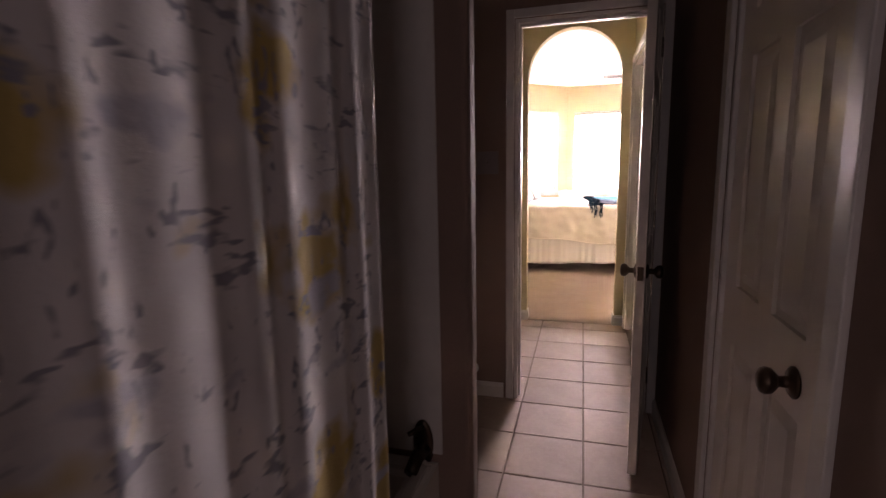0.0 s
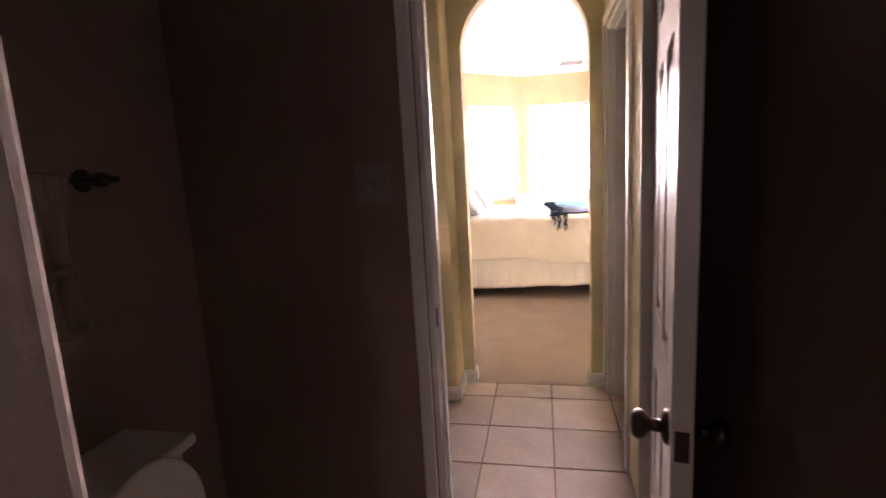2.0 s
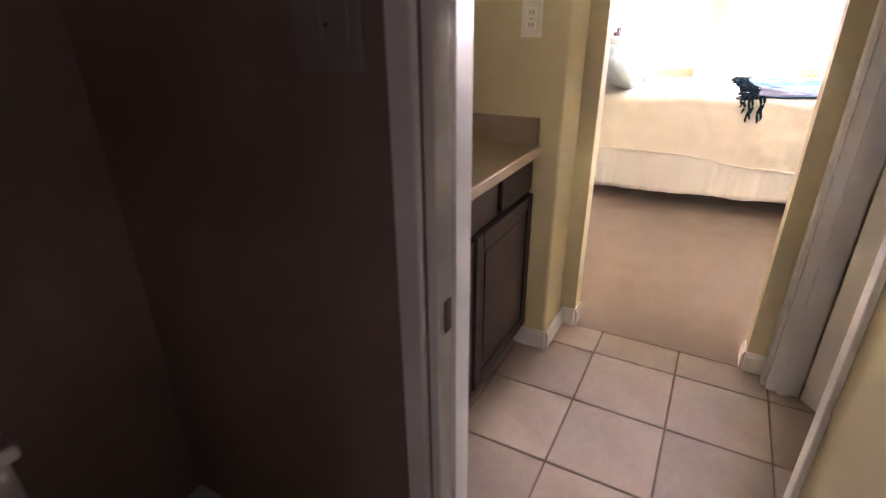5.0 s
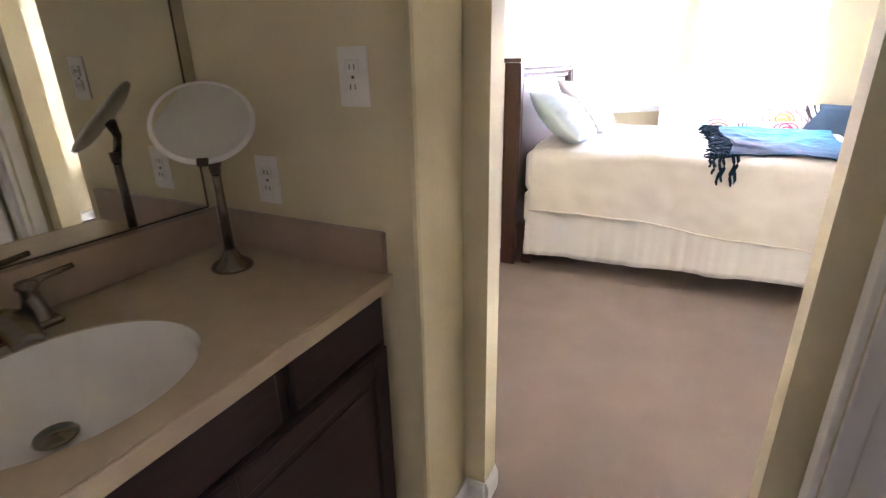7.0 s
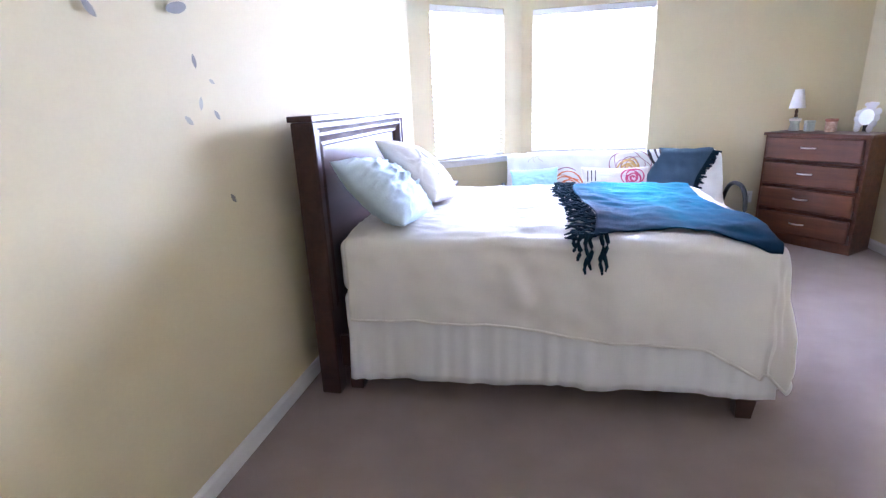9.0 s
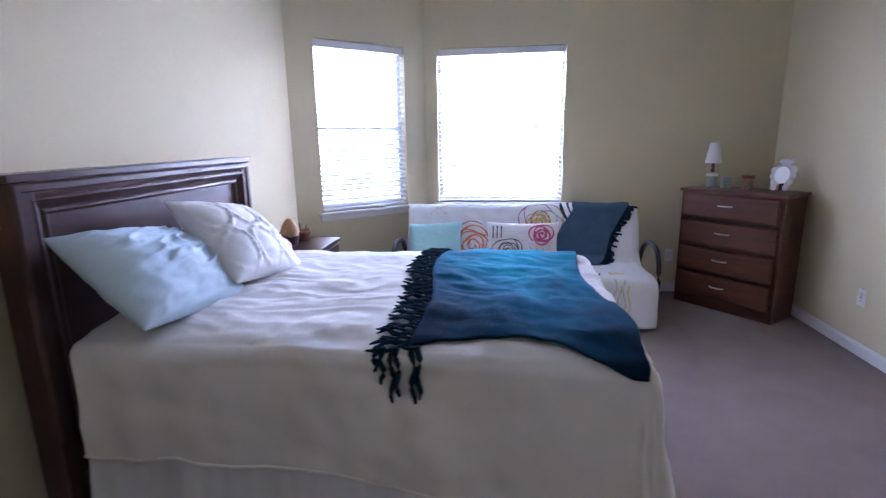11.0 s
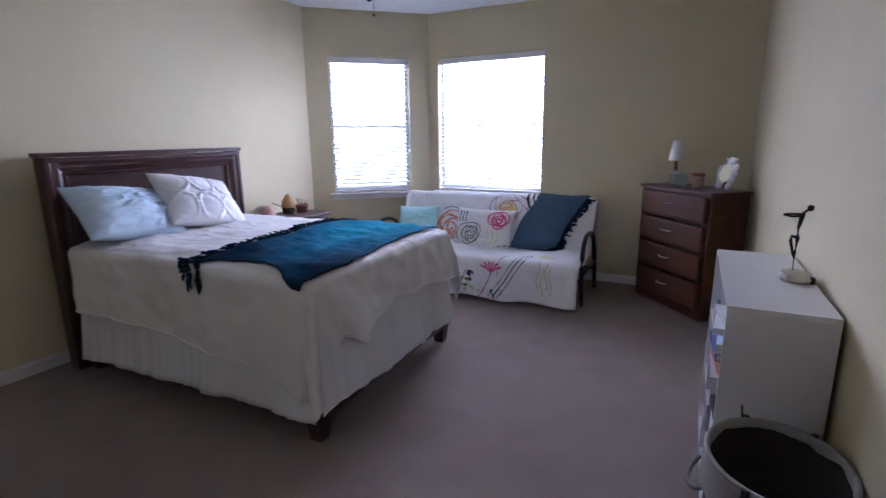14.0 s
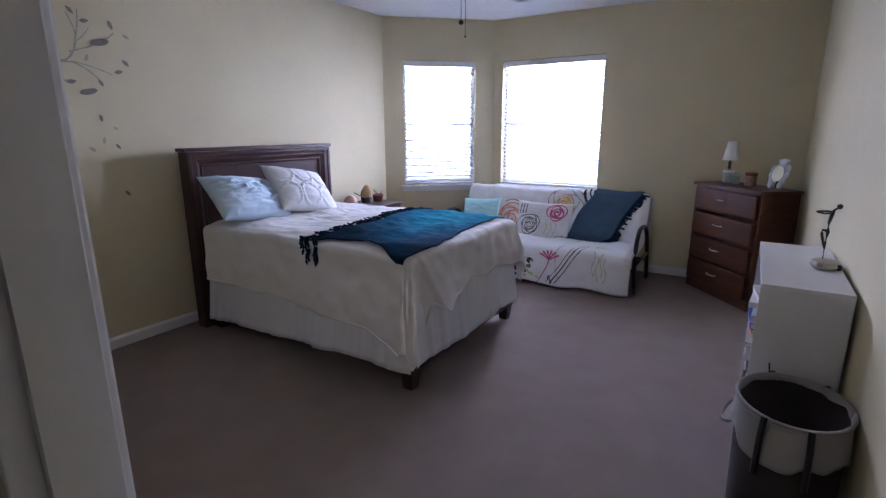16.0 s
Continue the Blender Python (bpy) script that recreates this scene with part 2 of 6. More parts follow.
def curtain_material():
    """White cotton printed with yellow blossoms and blue-grey leaves."""
    m = mat("printed_curtain", (0.62, 0.61, 0.62), 0.9, var=0.04, scale=5, fine=200, bump=0.2)
    nt = m.node_tree
    b = nt.nodes["Principled BSDF"]
    tc = nt.nodes.new("ShaderNodeTexCoord")
    last = None
    for (scale, stretch, cut, color, off) in ((10.0, (1, 1, 1), 0.41, (0.52, 0.39, 0.14), 0.0), (17, (1, 2.2, 1), 0.30, (0.27, 0.28, 0.33), 3.7),
                                              (21, (2.2, 1, 1), 0.24, (0.27, 0.28, 0.33), 9.1), (11.0, (1, 1.6, 1), 0.30, (0.45, 0.46, 0.52), 6.3)):
        mp = nt.nodes.new("ShaderNodeMapping")
        mp.inputs["Scale"].default_value, mp.inputs["Location"].default_value = stretch, (off, off * 0.7, off * 1.3)
        nt.links.new(tc.outputs["UV"], mp.inputs["Vector"])
        ns = nt.nodes.new("ShaderNodeTexNoise")
        ns.inputs["Scale"].default_value = scale * 2.0
        nt.links.new(mp.outputs["Vector"], ns.inputs["Vector"])
        mixv = nt.nodes.new("ShaderNodeMix")
        mixv.data_type = "VECTOR"
        mixv.inputs["Factor"].default_value = 0.10
        nt.links.new(mp.outputs["Vector"], mixv.inputs["A"])
        nt.links.new(ns.outputs["Color"], mixv.inputs["B"])
        vo = nt.nodes.new("ShaderNodeTexVoronoi")
        vo.inputs["Scale"].default_value = scale
        nt.links.new(mixv.outputs["Result"], vo.inputs["Vector"])
        lt = nt.nodes.new("ShaderNodeMapRange")
        lt.inputs["From Min"].default_value, lt.inputs["From Max"].default_value = cut, cut * 0.55
        nt.links.new(vo.outputs["Distance"], lt.inputs["Value"])
        mc = nt.nodes.new("ShaderNodeMix")
        mc.data_type = "RGBA"
        nt.links.new(lt.outputs["Result"], mc.inputs["Factor"])
        if last is None:
            mc.inputs["A"].default_value = (0.66, 0.65, 0.66, 1)
        else:
            nt.links.new(last, mc.inputs["A"])
        mc.inputs["B"].default_value = (*color, 1)
        last = mc.outputs["Result"]
    nt.links.new(last, b.inputs["Base Color"])
    return m


def tile_material():
    """Each tile takes its own shade."""
    nt = TILE.node_tree
    b = nt.nodes["Principled BSDF"]
    src = b.inputs["Base Color"].links[0].from_socket
    info = nt.nodes.new("ShaderNodeObjectInfo")
    mr = nt.nodes.new("ShaderNodeMapRange")
    mr.inputs["To Min"].default_value, mr.inputs["To Max"].default_value = 0.86, 1.08
    nt.links.new(info.outputs["Random"], mr.inputs["Value"])
    mul = nt.nodes.new("ShaderNodeVectorMath")
    mul.operation = "SCALE"
    nt.links.new(src, mul.inputs[0])
    nt.links.new(mr.outputs["Result"], mul.inputs["Scale"])
    nt.links.new(mul.outputs["Vector"], b.inputs["Base Color"])


tile_material()
MIRROR, GLASS, SLAT, SCREEN = mirror_material(), glass_material(), slat_material(), screen_material()
THROW, CURTAIN = throw_material(), curtain_material()


def backdrop_material():
    m = bpy.data.materials.new("bright_outdoors")
    m.use_nodes = True
    nt = m.node_tree
    e = nt.nodes.new("ShaderNodeEmission")
    e.inputs["Color"].default_value, e.inputs["Strength"].default_value = (0.80, 0.90, 0.96, 1), 2.2
    nt.links.new(e.outputs[0], nt.nodes["Material Output"].inputs["Surface"])
    return m


BACKDROP = backdrop_material()

# ---- building helpers ----
PLACE = {}


def thing(name, label, category, loc=(0, 0, 0), rz=0, group="", kind="", m=None):
    ob = new(name)
    ob.empty_display_size = 0.1
    PLACE[ob] = m if m is not None else pose(*loc, 0, 0, rz)
    ob.matrix_world = PLACE[ob]
    return tagged(ob, label, category, group, kind)


def part(name, bm, material, parent=None, label="", local=False, smooth=False):
    """One mesh object. Under a parent, points are in the world unless local."""
    me = bpy.data.meshes.new(name)
    if parent is not None and not local:
        bm.transform(PLACE[parent].inverted())
    bmesh.ops.recalc_face_normals(bm, faces=bm.faces)
    for f in bm.faces:
        f.smooth = smooth
    bm.to_mesh(me)
    bm.free()
    me.materials.append(material)
    ob = new(name, me)
    if parent is not None:
        ob.parent = parent
        PLACE[ob] = PLACE[parent]
    else:
        PLACE[ob] = Matrix()
    return tagged(ob, label)


def structure(name, bm, material, label, smooth=False):
    return tagged(part(name, bm, material, None, label, smooth=smooth), kind="structure")


def box(bm, x0, x1, y0, y1, z0, z1, r=0.0, seg=2, m=None):
    b2 = bmesh.new()
    bmesh.ops.create_cube(b2, size=1.0)
    for v in b2.verts:
        v.co = Vector((x0 + (v.co.x + 0.5) * (x1 - x0), y0 + (v.co.y + 0.5) * (y1 - y0), z0 + (v.co.z + 0.5) * (z1 - z0)))
    if r:
        bmesh.ops.bevel(b2, geom=b2.edges[:], offset=r, segments=seg, profile=0.5, affect="EDGES")
    if m is not None:
        b2.transform(m)
    me = bpy.data.meshes.new("tmp")
    b2.to_mesh(me)
    b2.free()
    bm.from_mesh(me)
    bpy.data.meshes.remove(me)
    return bm


def block(*a, **k):
    return box(bmesh.new(), *a, **k)


def lathe(bm, profile, center=(0, 0, 0), seg=24, sx=1.0, sy=1.0, m=None):
    """A turned shape from (radius, z) pairs."""
    rings = []
    mm = m if m is not None else Matrix.Translation(center)
    for r, z in profile:
        if r < 1e-5:
            rings.append([bm.verts.new(mm @ Vector((0, 0, z)))])
        else:
            rings.append([bm.verts.new(mm @ Vector((r * sx * math.cos(a), r * sy * math.sin(a), z))) for a in (2 * math.pi * i / seg for i in range(seg))])
    for p, q in zip(rings, rings[1:]):
        for i in range(seg):
            j = (i + 1) % seg
            if len(p) == 1 and len(q) > 1:
                bm.faces.new((p[0], q[i], q[j]))
            elif len(q) == 1 and len(p) > 1:
                bm.faces.new((p[i], p[j], q[0]))
            elif len(p) > 1:
                bm.faces.new((p[i], p[j], q[j], q[i]))
    return bm


def tube(bm, pts, radius, seg=8, radii=None):
    pts = [Vector(p) for p in pts]
    rings = []
    for i, p in enumerate(pts):
        d = (pts[min(i + 1, len(pts) - 1)] - pts[max(i - 1, 0)]).normalized()
        side = d.cross(Vector((0, 0, 1)))
        if side.length < 1e-3:
            side = d.cross(Vector((1, 0, 0)))
        side.normalize()
        up = side.cross(d)
        r = radii[i] if radii else radius
        rings.append([bm.verts.new(p + (side * math.cos(a) + up * math.sin(a)) * r) for a in (2 * math.pi * k / seg for k in range(seg))])
    for p, q in zip(rings, rings[1:]):
        for k in range(seg):
            bm.faces.new((p[k], p[(k + 1) % seg], q[(k + 1) % seg], q[k]))
    bm.faces.new(rings[0])
    bm.faces.new(rings[-1])
    return bm


def sheet(bm, fn, nu, nv, thick=0.0, uv=False):
    """A grid of points fn(u, v), u and v in 0..1, with thickness."""
    grid = [[bm.verts.new(fn(i / nu, j / nv)) for j in range(nv + 1)] for i in range(nu + 1)]
    lay = bm.loops.layers.uv.new("UVMap") if uv else None
    for i in range(nu):
        for j in range(nv):
            f = bm.faces.new((grid[i][j], grid[i + 1][j], grid[i + 1][j + 1], grid[i][j + 1]))
            if uv:
                for lp, (a, b) in zip(f.loops, ((i, j), (i + 1, j), (i + 1, j + 1), (i, j + 1))):
                    lp[lay].uv = (a / nu, b / nv)
    if thick:
        bmesh.ops.recalc_face_normals(bm, faces=bm.faces)
        bmesh.ops.solidify(bm, geom=bm.faces[:], thickness=thick)
    return bm


def extrude_outline(bm, pts, direction):
    """A flat outline (concave allowed) given depth along direction."""
    vs = [bm.verts.new(p) for p in pts]
    f = bm.faces.new(vs)
    ret = bmesh.ops.extrude_face_region(bm, geom=[f])
    bmesh.ops.translate(bm, verts=[g for g in ret["geom"] if isinstance(g, bmesh.types.BMVert)], vec=direction)
    return bm


def bez(p0, p1, p2, p3, n=12):
    p0, p1, p2, p3 = map(Vector, (p0, p1, p2, p3))
    return [(1 - t) ** 3 * p0 + 3 * (1 - t) ** 2 * t * p1 + 3 * (1 - t) * t * t * p2 + t ** 3 * p3 for t in (i / n for i in range(n + 1))]


# ---- bedroom shell ----
bm = bmesh.new()
extrude_outline(bm, [(WX - 0.1, SY - 0.085, 0), (3.2, SY - 0.085, 0), (3.2, NY + 0.1, 0), (CH1.x, NY + 0.1, 0), (WX - 0.1, CH0.y, 0)], (0, 0, -0.05))
structure("floor_carpet", bm, CARPET, "beige cut-pile bedroom carpet with faint footprints")
structure("floor_hall", block(1.74, 3.2, -0.5, SY - 0.087, -0.05, 0), CARPET, "beige carpet in the passage outside the bedroom")

structure("wall_west", block(WX - 0.12, WX, SY, CH0.y, 0, CEIL), WALL, "cream painted bedroom wall behind the bed")
structure("wall_east", block(EX, EX + 0.12, -0.5, NY + 0.12, 0, CEIL), WALL, "cream painted bedroom wall beside the bookcase")


def wall_with_window(bm, to_world, length, a, b, z0, z1, thick):
    for x0, x1, h0, h1 in ((0, a, 0, CEIL), (b, length, 0, CEIL), (a, b, 0, z0), (a, b, z1, CEIL)):
        if x1 > x0:
            box(bm, x0, x1, 0, thick, h0, h1, m=to_world)
    return bm


M1 = Matrix.Translation(CH0) @ Matrix.Rotation(math.atan2(CHD.y, CHD.x), 4, "Z")
M2 = Matrix.Translation((CH1.x, NY, 0))
structure("wall_corner", wall_with_window(bmesh.new(), M1, (CH1 - CH0).length, W1A, W1B, WIN_Z0, WIN_Z1, 0.14), WALL, "cream painted angled corner wall with a window")
structure("wall_north", wall_with_window(bmesh.new(), M2, EX - CH1.x, W2A - CH1.x, W2B - CH1.x, WIN_Z0, WIN_Z1, 0.14), WALL, "cream painted window wall of the bedroom")

AX0, AX1, ASP = -0.336, 0.379, 2.01
DX0, DX1 = 2.04, 2.93
arc = [((AX0 + AX1) / 2 - (AX1 - AX0) / 2 * math.cos(a), ASP + (AX1 - AX0) / 2 * math.sin(a)) for a in (math.pi * i / 28 for i in range(29))]
out = [(WX - 0.12, 0), (AX0, 0)] + arc + [(AX1, 0), (DX0, 0), (DX0, 2.06), (DX1, 2.06), (DX1, 0), (EX, 0), (EX, CEIL), (WX - 0.12, CEIL)]
HY = 2.05
bm = extrude_outline(bmesh.new(), [(x, HY, z) for x, z in out], (0, SY - HY, 0))
structure("wall_south", bm, WALL, "cream painted wall with a round-headed archway to the vanity")

bm = bmesh.new()
extrude_outline(bm, [(WX - 0.15, -3.4, CEIL), (3.2, -3.4, CEIL), (3.2, NY + 0.2, CEIL), (CH1.x - 0.05, NY + 0.2, CEIL), (WX - 0.15, CH0.y + 0.1, CEIL)], (0, 0, 0.1))
structure("ceiling", bm, CEILING, "white textured ceiling")


def baseboard(name, p, q, out, h=0.085, t=0.014):
    p, q, out = Vector(p), Vector(q), Vector(out)
    d = (q - p).normalized()
    m = Matrix.Translation(p) @ Matrix(((d.x, out.x, 0, 0), (d.y, out.y, 0, 0), (0, 0, 1, 0), (0, 0, 0, 1)))
    bm = bmesh.new()
    prof = [(0, 0), (t, 0), (t, h - 0.02), (t * 0.6, h - 0.008), (t * 0.4, h), (0, h)]
    n = (q - p).length
    extrude_outline(bm, [m @ Vector((0, y, z)) for y, z in prof], m.to_3x3() @ Vector((n, 0, 0)))
    return structure(name, bm, TRIM, "white painted baseboard along the wall")


baseboard("baseboard_west", (WX, SY, 0), (WX, CH0.y, 0), (1, 0, 0))
baseboard("baseboard_corner", CH0, CH1, -CHN)
baseboard("baseboard_north", (CH1.x, NY, 0), (EX, NY, 0), (0, -1, 0))
baseboard("baseboard_east", (EX, SY, 0), (EX, NY, 0), (-1, 0, 0))
baseboard("baseboard_south", (WX, SY, 0), (AX0, SY, 0), (0, 1, 0))
baseboard("baseboard_south_middle", (AX1, SY, 0), (DX0 - 0.07, SY, 0), (0, 1, 0))
baseboard("baseboard_arch_left", (AX0, HY, 0), (AX0, SY, 0), (1, 0, 0))
baseboard("baseboard_arch_right", (AX1, HY, 0), (AX1, SY, 0), (-1, 0, 0))


def window_unit(name, m, width, label):
    """Frame, two sashes, sill and venetian blind; local x along the wall, y outdoors."""
    w = tagged(thing(name, label, "window", m=m), kind="structure")
    h = WIN_Z1 - WIN_Z0
    z0, z1 = WIN_Z0, WIN_Z1
    fr = bmesh.new()
    for a in ((0, 0.035, 0.085, 0.135, z0, z1), (width - 0.035, width, 0.085, 0.135, z0, z1), (0.035, width - 0.035, 0.085, 0.135, z0, z0 + 0.04),
              (0.035, width - 0.035, 0.085, 0.135, z1 - 0.04, z1), (0.035, width - 0.035, 0.088, 0.130, z0 + h * 0.495, z0 + h * 0.51)):
        box(fr, *a, r=0.004)
    part("window_frame", fr, TRIM, w, local=True)
    for za, zb in ((z0 + 0.04, z0 + h * 0.495), (z0 + h * 0.51, z1 - 0.04)):
        g = part("pane", block(0.035, width - 0.035, 0.108, 0.112, za, zb), GLASS, w, local=True)
        g.visible_shadow = False
    part("insect_screen", block(0.036, width - 0.036, 0.131, 0.1325, z0 + 0.03, z0 + h * 0.5), SCREEN, w, "grey mesh insect screen over the lower sash", local=True)
    sill = block(-0.05, width + 0.05, -0.055, 0.085, z0 - 0.024, z0 - 0.001, r=0.006)
    part("window_sill", sill, TRIM, w, local=True)
    part("apron", block(-0.03, width + 0.03, -0.016, -0.001, z0 - 0.075, z0 - 0.026, r=0.004), TRIM, w, local=True)
    part("headrail", block(0.004, width - 0.004, 0.010, 0.066, z1 - 0.062, z1 - 0.004, r=0.004), TRIM, w, "white blind headrail with valance", local=True)
    n = 31
    step = (h - 0.10) / n
    me = None
    for i in range(n):
        z = z0 + 0.035 + step * (i + 0.5)
        if me is None:
            b = bmesh.new()
            sheet(b, lambda u, v: Vector((0.008 + u * (width - 0.016), (v - 0.5) * 0.05, 0.0035 * math.sin(math.pi * v))), 2, 5, thick=0.0025)
            me = bpy.data.meshes.new("slat")
            bmesh.ops.recalc_face_normals(b, faces=b.faces)
            b.to_mesh(me)
            b.free()
            me.materials.append(SLAT)
        s = new("slat", me)
        s.parent = w
        s.matrix_basis = pose(0, 0.040, z, random.uniform(14.5, 16.0))
    part("bottom_rail", block(0.008, width - 0.008, 0.018, 0.062, z0 + 0.004, z0 + 0.022, r=0.004), TRIM, w, local=True)
    for fx in (0.12, 0.88):
        part("ladder_cord", tube(bmesh.new(), [(width * fx, 0.012, z0 + 0.02), (width * fx, 0.012, z1 - 0.06)], 0.0012, 6), TRIM, w, local=True)
    part("lift_cord", tube(bmesh.new(), [(width * 0.9, 0.006, z0 + h * 0.36), (width * 0.9, 0.006, z1 - 0.06)], 0.0015, 6), PLASTIC, w, local=True)
    part("cord_tassel", lathe(bmesh.new(), [(0, 0), (0.008, 0.002), (0.006, 0.03), (0, 0.036)], (width * 0.9, 0.006, z0 + h * 0.36 - 0.036), 10), PLASTIC, w, local=True)
    return w


window_unit("window_1", M1 @ Matrix.Translation((W1A, 0, 0)), W1B - W1A, "narrow white window with half-open horizontal blind in the angled wall")
window_unit("window_2", M2 @ Matrix.Translation((W2A - CH1.x, 0, 0)), W2B - W2A, "wide white window with half-open horizontal blind above the futon")

structure("backdrop", block(-9, 9, NY + 6.0, NY + 6.1, -4, 7), BACKDROP, "bright hazy outdoors seen between the blind slats")
structure("backdrop_side", block(-9.1, -9.0, 4, NY + 6.0, -4, 7), BACKDROP, "bright hazy outdoors seen between the blind slats")

# ---- vanity hall and bathroom shell ----
VX, VY0, VY1 = -1.05, 0.66, 1.80          # mirror wall, door wall, end wall
HX = 0.46                                  # hall's east face
PY0 = 0.545                                # bathroom face of the door wall
JX0, JX1, JZ = -0.244, 0.455, 2.045        # doorway between bathroom and vanity
BX = 0.50                                  # bathroom's east face
structure("wall_vanity_back", block(VX - 0.1, VX, 0.604, HY, 0, CEIL), WALL, "cream painted wall carrying the vanity mirror")
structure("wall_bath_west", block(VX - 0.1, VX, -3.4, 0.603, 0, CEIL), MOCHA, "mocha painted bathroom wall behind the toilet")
structure("wall_vanity_end", block(VX, -0.405, VY1, HY, 0, CEIL, r=0.012), WALL, "cream painted wall end beside the vanity")
CY0, CY1 = 1.24, 1.965
bm = bmesh.new()
for a in ((HX, HX + 0.11, VY0, CY0, 0, CEIL), (HX, HX + 0.11, CY1, HY, 0, CEIL), (HX, HX + 0.11, CY0, CY1, 2.05, CEIL)):
    box(bm, *a)
structure("wall_hall_east", bm, WALL, "cream painted hall wall with a closet doorway")
bm = bmesh.new()
bm2 = bmesh.new()
for a in ((VX, JX0, 0, CEIL), (JX1, 0.62, 0, CEIL), (JX0, JX1, JZ, CEIL)):
    box(bm, a[0], a[1], PY0, 0.603, a[2], a[3])
    box(bm2, a[0], a[1], 0.6035, VY0, a[2], a[3])
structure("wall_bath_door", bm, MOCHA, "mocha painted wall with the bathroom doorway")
structure("wall_vanity_door", bm2, WALL, "cream painted wall beside the bathroom doorway")
RD0, RD1 = -1.21, -0.53
bm = bmesh.new()
for a in ((BX, BX + 0.12, -3.4, RD0, 0, CEIL), (BX, BX + 0.12, RD1, PY0, 0, CEIL), (BX, BX + 0.12, RD0, RD1, 2.05, CEIL)):
    box(bm, *a)
structure("wall_bath_east", bm, MOCHA, "mocha painted bathroom wall with a linen closet door")
# out of view; the doorway is added to let the lamp behind it shine in
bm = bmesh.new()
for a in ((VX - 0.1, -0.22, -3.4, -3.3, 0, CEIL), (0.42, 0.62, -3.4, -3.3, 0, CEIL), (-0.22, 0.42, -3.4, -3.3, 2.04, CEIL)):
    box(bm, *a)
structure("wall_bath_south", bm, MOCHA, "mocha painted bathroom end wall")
# unseen box added behind that doorway to keep the sky's light out
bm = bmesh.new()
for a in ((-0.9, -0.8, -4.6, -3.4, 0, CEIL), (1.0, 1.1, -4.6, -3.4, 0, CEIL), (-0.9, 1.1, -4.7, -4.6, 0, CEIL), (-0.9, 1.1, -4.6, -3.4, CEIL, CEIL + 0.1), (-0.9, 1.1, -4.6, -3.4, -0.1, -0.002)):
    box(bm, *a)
structure("wall_sky_block", bm, MOCHA, "unseen plain walls added behind the bathroom to shut out sky light")
bm = bmesh.new()
box(bm, VX, -0.205, -0.735, -0.635, 0, CEIL, r=0.022, seg=4)
SURROUND = mat("tub_surround_panel", (0.72, 0.70, 0.67), 0.25, var=0.05, scale=4, bump=0.02)
structure("wall_tub_end", bm, MOCHA, "mocha painted partition at the end of the tub")
structure("trim_tub_surround", block(VX + 0.004, -0.30, -0.742, -0.7355, 0.41, 2.0, r=0.002), SURROUND, "glossy pale tub surround panel on the partition")
bm = bmesh.new()
for a in ((0.62, 1.6, 0.9, 0.96, 0, CEIL), (1.6, 1.66, 0.9, HY, 0, CEIL), (0.62, 0.66, -1.4, -0.3, 0, CEIL)):
    box(bm, *a)
structure("wall_closet", bm, WALL, "plain painted closet walls")
structure("wall_passage", block(1.74, 1.86, -0.5, HY, 0, CEIL), WALL, "plain painted wall of the passage")
structure("wall_passage_end", block(1.74, 3.1, -0.6, -0.5, 0, CEIL), WALL, "plain painted end wall of the passage")
baseboard("baseboard_hall_end", (-0.40, VY1 + 0.0, 0), (-0.40, HY, 0), (1, 0, 0))
baseboard("baseboard_hall_nook", (-0.54, VY1, 0), (-0.40, VY1, 0), (0, -1, 0))
baseboard("baseboard_hall_arch_left", (-0.40, HY, 0), (AX0, HY, 0), (0, -1, 0))
baseboard("baseboard_hall_arch_right", (AX1, HY, 0), (HX, HY, 0), (0, -1, 0))
baseboard("baseboard_toilet", (VX, PY0, 0), (JX0 - 0.06, PY0, 0), (0, -1, 0))
baseboard("baseboard_toilet_side", (VX, -0.635, 0), (VX, PY0, 0), (1, 0, 0))
baseboard("baseboard_bath_east", (BX, RD1 + 0.06, 0), (BX, PY0, 0), (-1, 0, 0))


def casing(name, axis, a0, a1, top, at, side, w=0.057, t=0.016):
    """Door casing round an opening: axis 'x' for a wall along x."""
    bm = bmesh.new()
    lo, hi = sorted((at, at + side * t))
    for p0, p1, z0, z1 in ((a0 - w, a0 - 0.003, 0, top + w), (a1 + 0.003, a1 + w, 0, top + w), (a0 - 0.003, a1 + 0.003, top + 0.003, top + w)):
        if axis == "x":
            box(bm, p0, p1, lo, hi, z0, z1, r=0.004)
        else:
            box(bm, lo, hi, p0, p1, z0, z1, r=0.004)
    return structure(name, bm, TRIM, "white painted door casing")


def jamb(name, axis, a0, a1, top, b0, b1, t=0.018):
    bm = bmesh.new()
    mid = (b0 + b1) / 2
    for p0, p1, z0, z1 in ((a0, a0 + t, 0, top), (a1 - t, a1, 0, top), (a0 + t, a1 - t, top - t, top)):
        s0, s1 = (p0, p1)
        if axis == "x":
            box(bm, s0, s1, b0, b1, z0, z1, r=0.002)
        else:
            box(bm, b0, b1, s0, s1, z0, z1, r=0.002)
    for p0, p1, z0, z1 in ((a0 + t, a0 + t + 0.011, 0, top - t), (a1 - t - 0.011, a1 - t, 0, top - t), (a0 + t, a1 - t, top - t - 0.011, top - t)):
        if axis == "x":
            box(bm, p0, p1, mid - 0.018, mid + 0.018, z0, z1)
        else:
            box(bm, mid - 0.018, mid + 0.018, p0, p1, z0, z1)
    return structure(name, bm, TRIM, "white painted door jamb with stop")


